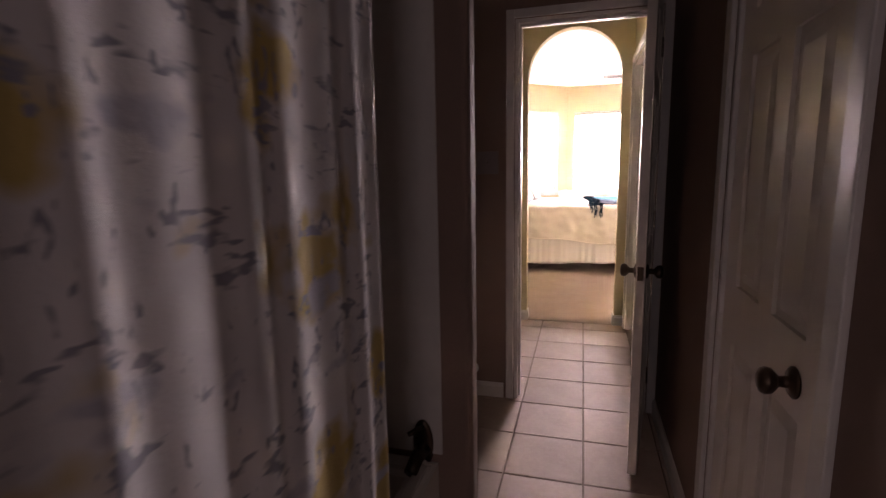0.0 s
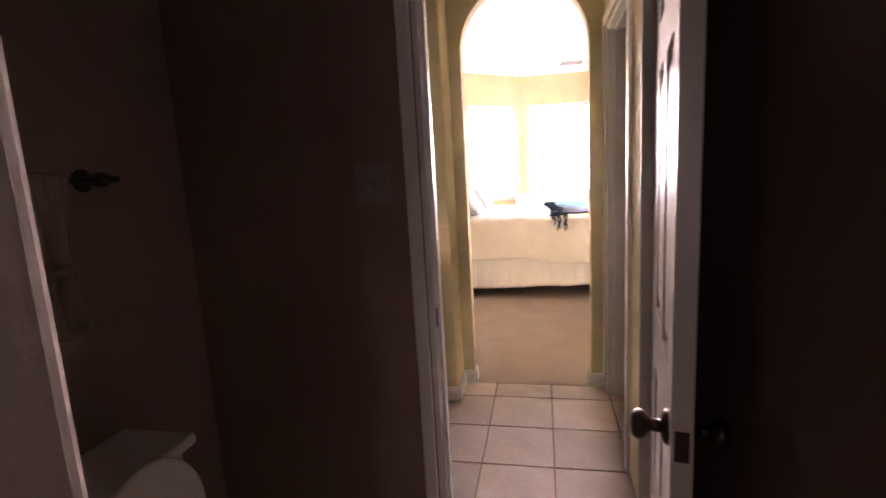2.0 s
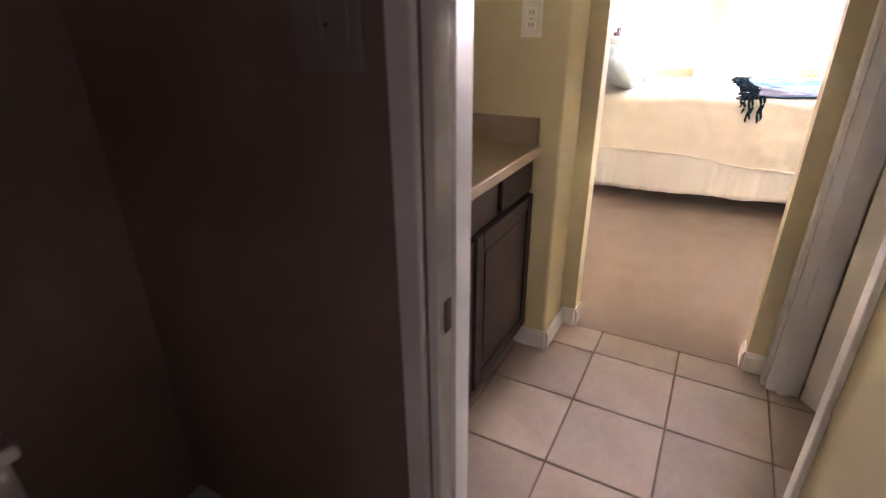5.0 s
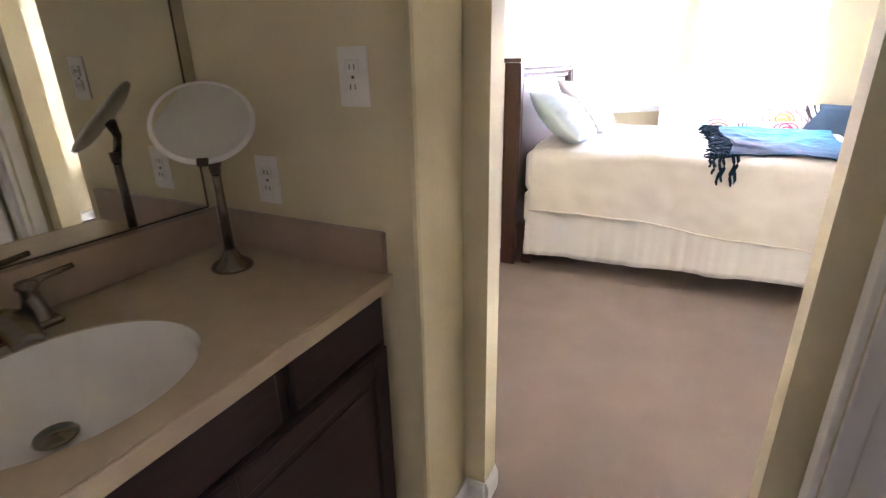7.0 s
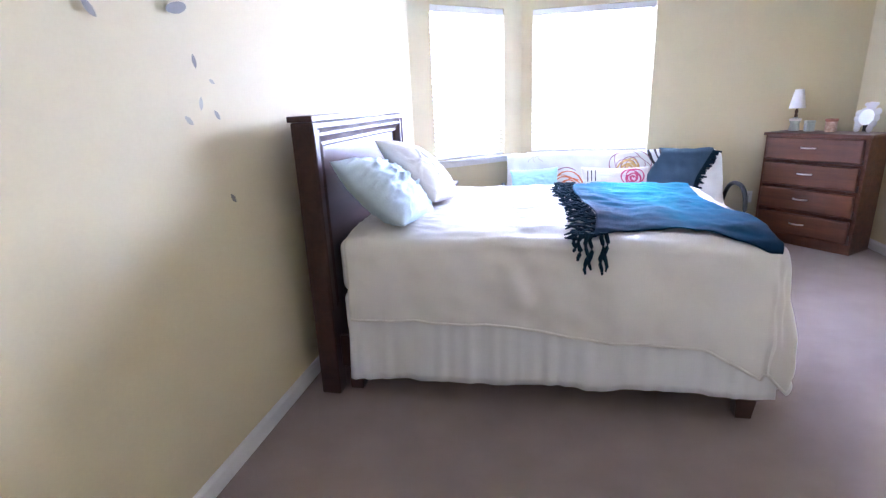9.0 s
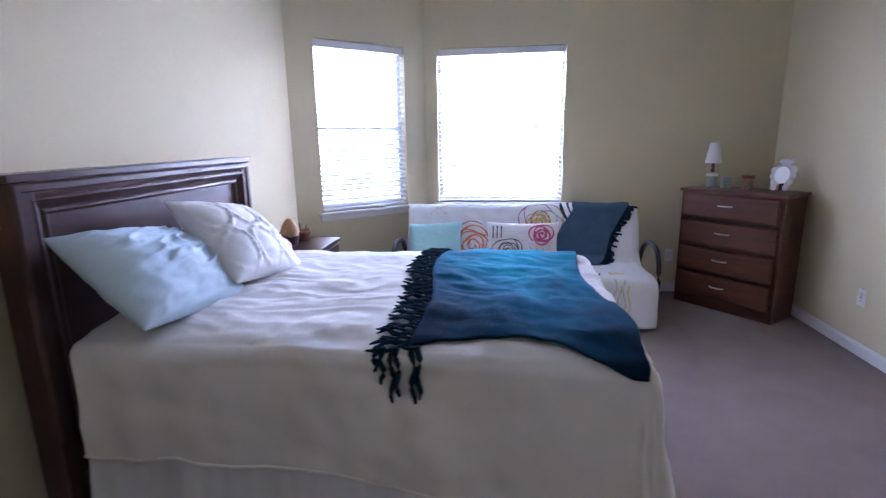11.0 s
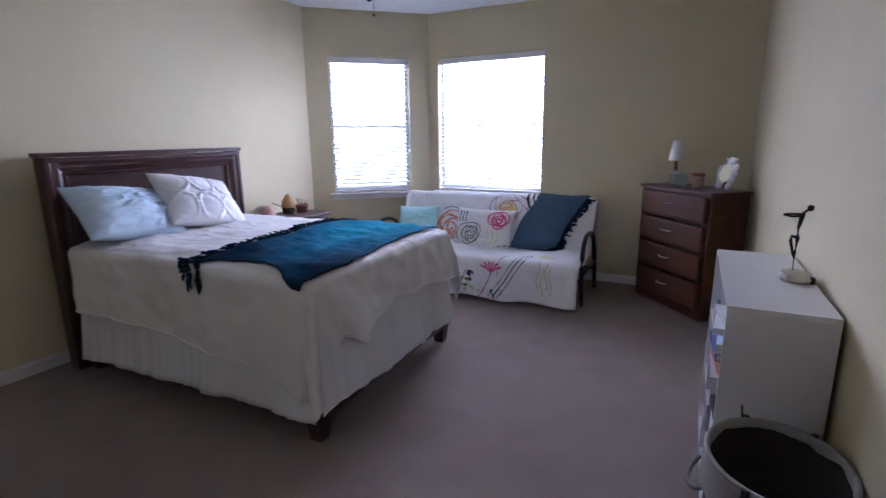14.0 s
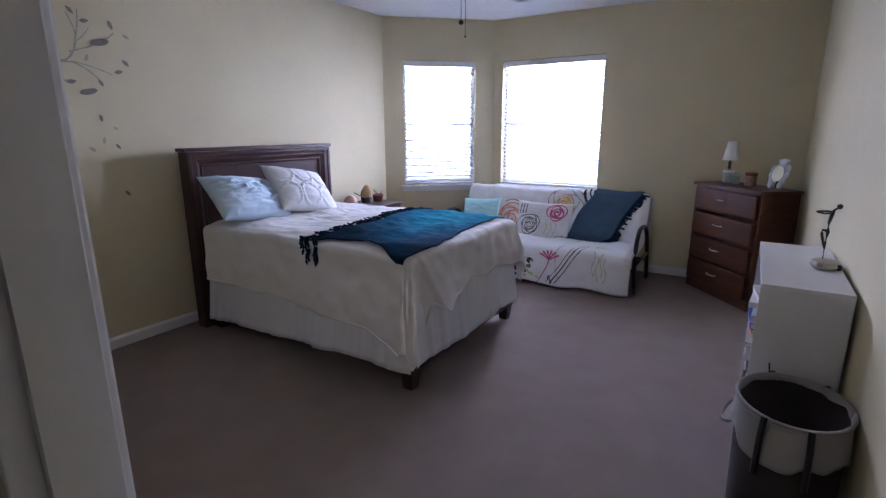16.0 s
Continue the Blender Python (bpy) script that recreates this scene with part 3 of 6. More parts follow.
casing("trim_bath_door_inner", "x", JX0, JX1, JZ, PY0, -1, w=0.045)
casing("trim_bath_door_outer", "x", JX0, JX1 - 0.06, JZ, VY0, 1, w=0.045)
jamb("jamb_bath_door", "x", JX0, JX1, JZ, PY0, VY0)
casing("trim_closet_door", "y", CY0, CY1, 2.05, HX, -1)
jamb("jamb_closet_door", "y", CY0, CY1, 2.05, HX, HX + 0.11)
casing("trim_linen_door", "y", RD0, RD1, 2.05, BX, -1)
jamb("jamb_linen_door", "y", RD0, RD1, 2.05, BX, BX + 0.12)
casing("trim_bedroom_door", "x", DX0, DX1 - 0.025, 2.06, SY, 1, w=0.057)
jamb("jamb_bedroom_door", "x", DX0, DX1, 2.06, HY, SY)
structure("strike_plate", block(JX0 + 0.018, JX0 + 0.0205, PY0 + 0.018, PY0 + 0.045, 0.87, 0.93, r=0.001), NICKEL, "brushed metal strike plate in the door jamb")


def knob(parent, x, y, z, side):
    """Round passage knob; side is the local y direction it points to."""
    m = Matrix.Translation((x, y, z)) @ Matrix.Rotation(-math.pi / 2 * side, 4, "X")
    prof = [(0, 0), (0.032, 0.0), (0.032, 0.004), (0.026, 0.009), (0.012, 0.012), (0.011, 0.028), (0.018, 0.034), (0.026, 0.042), (0.0275, 0.052), (0.024, 0.060), (0.014, 0.0645), (0, 0.0655)]
    return part("door_knob", lathe(bmesh.new(), prof, seg=28, m=m), BRONZE, parent, "dark bronze round door knob", local=True, smooth=True)


def panel_door(name, hinge, direction, width, label, height=2.02, t=0.035, both=True):
    """Six-panel leaf; local x runs from the hinge to the latch edge."""
    d = Vector((*direction, 0)).normalized()
    m = Matrix.Translation((*hinge, 0.012)) @ Matrix.Rotation(math.atan2(d.y, d.x), 4, "Z")
    door = tagged(thing(name, label, "door", m=m), kind="structure")
    st, mid = 0.095, 0.085
    rails = [(0.0, 0.20), (0.80, 0.96), (1.56, 1.67), (height - 0.105, height)]
    fr = bmesh.new()
    for a in ((0, st), (width - st, width), (width / 2 - mid / 2, width / 2 + mid / 2)):
        box(fr, a[0], a[1], -t / 2, t / 2, 0, height)
    for z0, z1 in rails:
        for x0, x1 in ((st, width / 2 - mid / 2), (width / 2 + mid / 2, width - st)):
            box(fr, x0, x1, -t / 2, t / 2, z0, z1)
    for (z0, z1) in ((0.20, 0.80), (0.96, 1.56), (1.67, height - 0.105)):
        for x0, x1 in ((st, width / 2 - mid / 2), (width / 2 + mid / 2, width - st)):
            box(fr, x0, x1, -t / 2 + 0.010, t / 2 - 0.010, z0, z1)
            for s in (-1, 1):
                pn = bmesh.new()
                yb, yt = s * (t / 2 - 0.0100), s * (t / 2 - 0.002)
                o = [(x0 + 0.018, z0 + 0.018), (x1 - 0.018, z0 + 0.018), (x1 - 0.018, z1 - 0.018), (x0 + 0.018, z1 - 0.018)]
                c = [(x0 + 0.045, z0 + 0.045), (x1 - 0.045, z0 + 0.045), (x1 - 0.045, z1 - 0.045), (x0 + 0.045, z1 - 0.045)]
                vo = [pn.verts.new((x, yb, z)) for x, z in o]
                vi = [pn.verts.new((x, yt, z)) for x, z in c]
                pn.faces.new(vi)
                pn.faces.new(vo)
                for i in range(4):
                    pn.faces.new((vo[i], vo[(i + 1) % 4], vi[(i + 1) % 4], vi[i]))
                part("panel", pn, DOORP, door, local=True)
    part("leaf", fr, DOORP, door, local=True)
    kz = 0.866
    inset = 0.125 if name == "door_2" else 0.065
    knob(door, width - inset, t / 2, kz, 1)
    knob(door, width - inset, -t / 2, kz, -1)
    part("latch_plate", block(width - 0.0005, width + 0.002, -0.012, 0.012, kz - 0.028, kz + 0.028, r=0.0008), BRONZE, door, local=True)
    for z in (0.2, 1.02, 1.84):
        part("hinge", tube(bmesh.new(), [(-0.004, t / 2 + 0.004, z - 0.045), (-0.004, t / 2 + 0.004, z + 0.045)], 0.006, 10), NICKEL, door, local=True)
    return door


panel_door("door_1", (0.432, 0.535), (0.335 - 0.432, -0.065 - 0.535), 0.615, "white six-panel bathroom door standing open")
panel_door("door_2", (BX + 0.030, RD1 - 0.02), (0, -1), RD1 - RD0 - 0.042, "closed white six-panel linen closet door")
panel_door("door_3", (HX + 0.125, CY1 - 0.03), (0.62, -0.78), 0.68, "white six-panel closet door ajar beside the archway")

# ---- shower curtain ----
cur = thing("shower_curtain", "white shower curtain printed with yellow blossoms and grey leaves", "curtain", (-0.25, -2.2, 0))


def curtain_point(u, v):
    y = -3.15 + u * 1.92
    z = 1.94 - v * 1.80
    k = 2 * math.pi * y / 0.235
    swell = 0.55 + 0.45 * v
    x = -0.275 + 0.0065 * swell * math.sin(k + 0.9 * math.sin(y * 5)) + 0.004 * math.sin(2.3 * k + 1.3) * swell
    return Vector((x, y + 0.012 * math.cos(k), z))


part("cloth", sheet(bmesh.new(), curtain_point, 190, 30, thick=0.0015, uv=True), CURTAIN, cur, smooth=True)
for o in cur.children:
    o.data.uv_layers[0].name = "UVMap"
part("curtain_rod", tube(bmesh.new(), [(-0.27, -3.298, 1.97), (-0.27, -0.735, 1.97)], 0.0125, 14), NICKEL, cur, "brushed metal curtain rod")
for i in range(12):
    y = -3.1 + i * 0.155
    ring = [(-0.27 + 0.022 * math.cos(a), y, 1.963 + 0.022 * math.sin(a)) for a in (2 * math.pi * k / 16 for k in range(17))]
    part("curtain_ring", tube(bmesh.new(), ring, 0.002, 6), NICKEL, cur)

# ---- tub ----
tub = thing("bathtub", "white bathtub behind the shower curtain", "bathtub", (-0.68, -2.0, 0))
bm = bmesh.new()
x0, x1, y0, y1 = VX + 0.002, -0.315, -3.298, -0.738
outer = [(x0, y0), (x1, y0), (x1, y1), (x0, y1)]
inner = [(x0 + 0.07, y0 + 0.09), (x1 - 0.07, y0 + 0.09), (x1 - 0.07, y1 - 0.09), (x0 + 0.07, y1 - 0.09)]
low = [(x0 + 0.13, y0 + 0.2), (x1 - 0.13, y0 + 0.2), (x1 - 0.13, y1 - 0.2), (x0 + 0.13, y1 - 0.2)]
loops = [[bm.verts.new((*p, z)) for p in o] for o, z in ((outer, 0.0), (outer, 0.40), (inner, 0.40), (low, 0.08))]
for p, q in zip(loops, loops[1:]):
    for i in range(4):
        bm.faces.new((p[i], p[(i + 1) % 4], q[(i + 1) % 4], q[i]))
bm.faces.new(loops[-1])
bmesh.ops.bevel(bm, geom=[e for e in bm.edges if all(v.co.z > 0.3 for v in e.verts)], offset=0.02, segments=3, affect="EDGES")
part("tub_shell", bm, CERAMIC, tub)
tf_ = thing("tub_faucet", "dark bronze tub spout and lever on the tub end wall", "faucet", (-0.363, -0.735, 0.44))
part("wall_plate", lathe(bmesh.new(), [(0, 0), (0.036, 0), (0.036, 0.006), (0.026, 0.012), (0, 0.013)], seg=28, sy=2.3, m=Matrix.Translation((-0.363, -0.735, 0.445)) @ Matrix.Rotation(math.pi / 2, 4, "X")), BRONZE, tf_, smooth=True)
part("spout", tube(bmesh.new(), [(-0.363, -0.735, 0.425), (-0.366, -0.80, 0.425), (-0.370, -0.85, 0.405)], 0.022, 14, radii=[0.026, 0.022, 0.02]), BRONZE, tf_, smooth=True)
part("lever", tube(bmesh.new(), [(-0.363, -0.748, 0.50), (-0.372, -0.775, 0.505), (-0.39, -0.80, 0.50)], 0.008, 10), BRONZE, tf_, smooth=True)

# ---- toilet, towel bar ----
TY = -0.06
toi = thing("toilet", "white ceramic toilet with raised lid against the wall", "toilet", (-0.75, TY, 0))
part("tank", block(-1.035, -0.845, TY - 0.22, TY + 0.22, 0.37, 0.672, r=0.025, seg=3), CERAMIC, toi, smooth=False)
part("tank_lid", block(-1.043, -0.812, TY - 0.228, TY + 0.228, 0.674, 0.706, r=0.010, seg=3), CERAMIC, toi)
bm = bmesh.new()
lathe(bm, [(0, 0), (0.105, 0), (0.11, 0.02), (0.095, 0.12), (0.105, 0.22), (0.165, 0.33), (0.182, 0.385), (0.178, 0.395), (0.122, 0.395), (0.112, 0.36), (0.07, 0.27), (0, 0.235)], (-0.565, TY, 0), 32, sx=1.25)
part("bowl", bm, CERAMIC, toi, smooth=True)
part("foot", block(-0.86, -0.60, TY - 0.095, TY + 0.095, 0, 0.36, r=0.02), CERAMIC, toi)
part("seat", lathe(bmesh.new(), [(0.118, 0.398), (0.187, 0.398), (0.192, 0.408), (0.187, 0.417), (0.124, 0.419), (0.117, 0.410), (0.118, 0.398)], (-0.565, TY, 0), 40, sx=1.25), CERAMIC, toi, smooth=True)
lid_m = Matrix.Translation((-0.785, TY + 0.025, 0.560)) @ Matrix.Rotation(radians(84), 4, "Y")
part("lid", lathe(bmesh.new(), [(0, -0.012), (0.160, -0.010), (0.168, -0.002), (0.163, 0.006), (0.150, 0.010), (0, 0.013)], seg=44, sx=1.02, m=lid_m), CERAMIC, toi, "raised white toilet lid", smooth=True)
for y in (TY - 0.06, TY + 0.08):
    part("lid_hinge", block(-0.80, -0.765, y - 0.02, y + 0.02, 0.398, 0.425, r=0.006), CERAMIC, toi)
part("flush_lever", tube(bmesh.new(), [(-0.846, TY - 0.16, 0.63), (-0.825, TY - 0.16, 0.63), (-0.820, TY - 0.10, 0.625)], 0.006, 8), NICKEL, toi)

bar = thing("towel_bar", "dark bronze towel bar mounted above the toilet", "towel bar", (VX, -0.15, 1.385))
part("bar", tube(bmesh.new(), [(VX + 0.06, -0.50, 1.385), (VX + 0.06, 0.225, 1.385)], 0.009, 12), BRONZE, bar, smooth=True)
for y in (-0.455, 0.175):
    m = Matrix.Translation((VX, y, 1.385)) @ Matrix.Rotation(math.pi / 2, 4, "Y")
    part("post", lathe(bmesh.new(), [(0, 0), (0.03, 0), (0.03, 0.006), (0.018, 0.012), (0.012, 0.03), (0.018, 0.05), (0.02, 0.06), (0.016, 0.075), (0, 0.078)], seg=20, m=m), BRONZE, bar, smooth=True)


def towel_width(z):
    """Left and right edge of the towel: spread on the bar, gathered at a band, flared below it."""
    stops = ((1.399, -0.215, 0.062), (1.30, -0.165, 0.056), (1.205, -0.122, 0.036), (1.17, -0.126, 0.038), (1.035, -0.165, 0.060))
    for (z0, a0, b0), (z1, a1, b1) in zip(stops, stops[1:]):
        if z >= z1:
            k = (z0 - z) / (z0 - z1)
            return a0 + (a1 - a0) * k, b0 + (b1 - b0) * k
    return stops[-1][1], stops[-1][2]


def towel_point(u, v):
    z = 1.399 - v * 0.362
    a, b = towel_width(z)
    pleat = 0.011 * math.sin(u * 23 + 2 * math.sin(v * 3)) * (0.35 + 0.9 * min(1.0, v * 1.6)) + 0.004 * math.sin(u * 51 + 1)
    waist = math.exp(-((z - 1.19) / 0.03) ** 2)
    return Vector((VX + 0.082 + 0.012 * v + pleat * (1 - 0.5 * waist) + 0.010 * waist, a + u * (b - a), z + 0.006 * math.sin(u * 9) * v))


def towel_back(u, v):
    return Vector((VX + 0.052 + 0.006 * math.sin(u * 17) * v, -0.232 + u * 0.29 - 0.004 * v, 1.399 - v * 0.215))


tow = thing("hand_towel", "taupe terry hand towel gathered by a band on the bar", "towel", (VX + 0.06, -0.08, 1.03))
part("cloth", sheet(bmesh.new(), towel_point, 64, 40, thick=0.006), TAUPE, tow, smooth=True)
part("back_flap", sheet(bmesh.new(), towel_back, 40, 16, thick=0.006), TAUPE, tow, smooth=True)
part("fold", sheet(bmesh.new(), lambda u, v: Vector((VX + 0.055 + v * 0.028, -0.214 + u * 0.275, 1.401 + 0.006 * math.sin(math.pi * v))), 20, 6, thick=0.006), TAUPE, tow, smooth=True)
bm = bmesh.new()
ring_ = [Vector((VX + 0.088 + 0.026 * math.cos(a), -0.043 + 0.080 * math.sin(a), 1.188)) for a in (2 * math.pi * k / 28 for k in range(29))]
tube(bm, ring_, 0.012, 8)
part("band", bm, TAUPE, tow, "gathered cloth band", smooth=True)


def wall_plate(name, m, kind, label):
    """Cover plate; local x across, y out of the wall, z up."""
    p = thing(name, label, "switch" if kind == "switch" else "outlet", m=m)
    hw = 0.058 if kind == "switch" else 0.037
    part("plate", block(-hw, hw, 0.0005, 0.006, -0.06, 0.06, r=0.002), BROWNPLATE if kind == "switch" else PLASTIC, p, local=True)
    if kind == "switch":
        for x in (-0.023, 0.023):
            part("rocker", block(x - 0.016, x + 0.016, 0.006, 0.010, -0.033, 0.033, r=0.0015), BROWNPLATE, p, local=True)
    else:
        for z in (-0.02, 0.02):
            part("socket", block(-0.017, 0.017, 0.006, 0.0085, z - 0.015, z + 0.015, r=0.004), PLASTIC, p, local=True)
            for x in (-0.006, 0.006):
                part("slot", block(x - 0.0012, x + 0.0012, 0.0085, 0.0092, z - 0.005, z + 0.006), BLACK, p, local=True)
    part("screw", block(-0.003, 0.003, 0.006, 0.0072, -0.003, 0.003), NICKEL, p, local=True)
    return p


def facing(x, y, z, rz):
    return pose(x, y, z, 0, 0, rz)


wall_plate("light_switch", facing(-0.39, PY0, 1.33, 180), "switch", "pale double light switch beside the bathroom door")
wall_plate("wall_outlet", facing(-0.545, VY1, 1.345, 180), "outlet", "white power outlet on the wall beside the archway")
wall_plate("wall_outlet", facing(-0.835, VY1, 1.10, 180), "outlet", "white power outlet above the backsplash")
wall_plate("wall_outlet", facing(2.13, NY, 0.36, 180), "outlet", "white power outlet low behind the dresser")
wall_plate("wall_outlet", facing(EX, 6.196, 0.39, 90), "outlet", "white power outlet low on the wall")

# ---- vanity ----
CTX, CTZ = -0.484, 0.906
van = thing("vanity_cabinet", "dark espresso wood vanity cabinet with panel doors", "cabinet", (-0.78, 1.25, 0))
fx = CTX - 0.030
bm = bmesh.new()
box(bm, VX + 0.002, fx - 0.018, VY0 + 0.02, VY1 - 0.004, 0.10, CTZ - 0.200)
for a in ((fx - 0.018, fx, VY0 + 0.02, VY0 + 0.06, 0.10, CTZ - 0.034), (fx - 0.018, fx, VY1 - 0.045, VY1 - 0.004, 0.10, CTZ - 0.034), (fx - 0.018, fx, VY0 + 0.06, VY1 - 0.045, CTZ - 0.062, CTZ - 0.034),
          (fx - 0.018, fx, VY0 + 0.06, VY1 - 0.045, CTZ - 0.195, CTZ - 0.15), (fx - 0.018, fx, VY0 + 0.06, VY1 - 0.045, 0.10, 0.14), (fx - 0.018, fx, 1.215, 1.265, 0.14, CTZ - 0.195),
          (fx - 0.018, fx, 1.415, 1.475, CTZ - 0.15, CTZ - 0.062), (fx - 0.018, fx, 0.965, 1.02, CTZ - 0.15, CTZ - 0.062),
          (VX + 0.002, fx - 0.018, VY0 + 0.02, VY0 + 0.04, CTZ - 0.2, CTZ - 0.034), (VX + 0.002, fx - 0.018, VY1 - 0.024, VY1 - 0.004, CTZ - 0.2, CTZ - 0.034)):
    part("frame_rail", block(*a), ESPRESSO, van)
part("carcass", bm, ESPRESSO, van)
part("toe_kick", block(VX + 0.002, fx - 0.07, VY0 + 0.02, VY1 - 0.004, 0.0, 0.10), ESPRESSO, van)


def cabinet_front(name, y0, y1, z0, z1, framed):
    f = part(name, block(fx + 0.001, fx + 0.019, y0, y1, z0, z1, r=0.005), ESPRESSO, van)
    if framed:
        bm = bmesh.new()
        w = 0.055
        for a in ((y0, y0 + w, z0, z1), (y1 - w, y1, z0, z1), (y0 + w, y1 - w, z0, z0 + w), (y0 + w, y1 - w, z1 - w, z1)):
            box(bm, fx + 0.0192, fx + 0.027, a[0] + 0.001, a[1] - 0.001, a[2] + 0.001, a[3] - 0.001, r=0.003)
        part("door_frame", bm, ESPRESSO, f)
        part("centre_panel", block(fx + 0.0192, fx + 0.024, y0 + w + 0.02, y1 - w - 0.02, z0 + w + 0.02, z1 - w - 0.02, r=0.003), ESPRESSO, f)
    return f


cabinet_front("door", 1.252, VY1 - 0.03, 0.125, CTZ - 0.182, True)
cabinet_front("door", VY0 + 0.045, 1.228, 0.125, CTZ - 0.182, True)
cabinet_front("drawer_front", 1.464, VY1 - 0.03, CTZ - 0.165, CTZ - 0.046, False)
cabinet_front("drawer_front", 1.008, 1.428, CTZ - 0.165, CTZ - 0.046, False)
cabinet_front("drawer_front", VY0 + 0.045, 0.978, CTZ - 0.165, CTZ - 0.046, False)

SC, SRX, SRY = Vector((-0.724, 1.214, CTZ)), 0.180, 0.207
ct = thing("vanity_counter", "taupe solid-surface vanity counter with an undermount basin", "countertop", (-0.78, 1.23, CTZ - 0.03))
bm = bmesh.new()
N = 48
ring, sq = [], []
x0, x1, y0, y1 = VX + 0.002, CTX, VY0 + 0.003, VY1 - 0.003
for i in range(N):
    a = 2 * math.pi * i / N
    c, s = math.cos(a), math.sin(a)
    ring.append((SC.x + SRX * c, SC.y + SRY * s))
    k = min(((x1 - SC.x) / c if c > 0 else (x0 - SC.x) / c) if abs(c) > 1e-6 else 9, ((y1 - SC.y) / s if s > 0 else (y0 - SC.y) / s) if abs(s) > 1e-6 else 9)
    sq.append((SC.x + k * c, SC.y + k * s))
for corner in ((x0, y0), (x0, y1), (x1, y0), (x1, y1)):
    j = min(range(N), key=lambda i: (sq[i][0] - corner[0]) ** 2 + (sq[i][1] - corner[1]) ** 2)
    sq[j] = corner
lv = {}
for zi, z in enumerate((CTZ, CTZ - 0.032)):
    lv[zi] = ([bm.verts.new((*p, z)) for p in ring], [bm.verts.new((*p, z)) for p in sq])
for i in range(N):
    j = (i + 1) % N
    for zi in (0, 1):
        r, s = lv[zi]
        bm.faces.new((r[i], r[j], s[j], s[i]))
    for q in (0, 1):
        bm.faces.new((lv[0][q][i], lv[0][q][j], lv[1][q][j], lv[1][q][i]))
part("counter_top", bm, COUNTER, ct)
part("counter_edge", block(CTX + 0.0005, CTX + 0.010, y0, y1, CTZ - 0.036, CTZ + 0.001, r=0.004, seg=3), COUNTER, ct)
part("backsplash", block(VX + 0.002, VX + 0.022, y0, y1, CTZ + 0.001, CTZ + 0.103, r=0.003), SPLASH, ct)
part("end_splash", block(VX + 0.022, CTX - 0.004, y1 - 0.020, y1, CTZ + 0.001, CTZ + 0.103, r=0.003), SPLASH, ct)
bm = bmesh.new()
prof = [(0.998, 0.001), (0.985, -0.006), (0.972, -0.02), (0.95, -0.05), (0.86, -0.080), (0.62, -0.108), (0.25, -0.118), (0.12, -0.119)]
rings = [[bm.verts.new((SC.x + SRX * k * math.cos(a) - (1 - k) * 0.02, SC.y + SRY * k * math.sin(a) - (1 - k) * 0.034, CTZ - 0.004 + dz * 0.88)) for a in (2 * math.pi * i / 40 for i in range(40))] for k, dz in prof]
for p, q in zip(rings, rings[1:]):
    for i in range(40):
        bm.faces.new((p[i], p[(i + 1) % 40], q[(i + 1) % 40], q[i]))
bm.faces.new(rings[-1])
part("basin", bm, CERAMIC, ct, "white ceramic oval basin", smooth=True)
part("drain", lathe(bmesh.new(), [(0, 0.006), (0.012, 0.006), (0.014, 0.003), (0.03, 0.004), (0.033, 0.0), (0.033, -0.002), (0, -0.002)], (SC.x - 0.030, SC.y - 0.026, CTZ - 0.1000), 24), NICKEL, ct, smooth=True)

FY = 1.240
fau = thing("faucet", "brushed nickel two-handle basin faucet", "faucet", (-0.966, FY, CTZ))
fz = CTZ + 0.001
part("base_plate", block(-0.998, -0.934, FY - 0.088, FY + 0.088, fz, fz + 0.016, r=0.007, seg=3), NICKEL, fau)
for s in (-1, 1):
    y = FY + s * 0.055
    h = part("handle_base", lathe(bmesh.new(), [(0.026, 0), (0.022, 0.02), (0.016, 0.045), (0.015, 0.06), (0.020, 0.066), (0.018, 0.078), (0, 0.084)], (-0.966, y, fz + 0.015), 20), NICKEL, fau, smooth=True)
    part("lever", tube(bmesh.new(), [(-0.966, y, fz + 0.086), (-0.965, y + s * 0.03, fz + 0.092), (-0.962, y + s * 0.082, fz + 0.097)], 0.006, 10, radii=[0.010, 0.007, 0.006]), NICKEL, h, smooth=True)


def spout_point(u, v):
    """A broad low spout that curves down at its lip."""
    t = u
    half = 0.034 - 0.006 * t
    x = -0.982 + 0.105 * t
    z = fz + 0.014 + 0.050 * math.sin(math.pi * min(1.0, 0.25 + 0.62 * t)) - 0.012 * t
    return Vector((x, FY + (v * 2 - 1) * half, z - 0.010 * (v * 2 - 1) ** 2))


part("spout", sheet(bmesh.new(), spout_point, 14, 8, thick=0.014), NICKEL, fau, smooth=True)
part("spout_body", block(-0.992, -0.945, FY - 0.026, FY + 0.026, fz + 0.012, fz + 0.052, r=0.012, seg=3), NICKEL, fau)
part("lift_knob", lathe(bmesh.new(), [(0, 0.075), (0.010, 0.075), (0.013, 0.083), (0.010, 0.09), (0, 0.092)], (-0.986, FY, fz), 16), NICKEL, fau, smooth=True)
part("lift_rod", tube(bmesh.new(), [(-0.986, FY, fz + 0.01), (-0.986, FY, fz + 0.085)], 0.003, 8), NICKEL, fau)

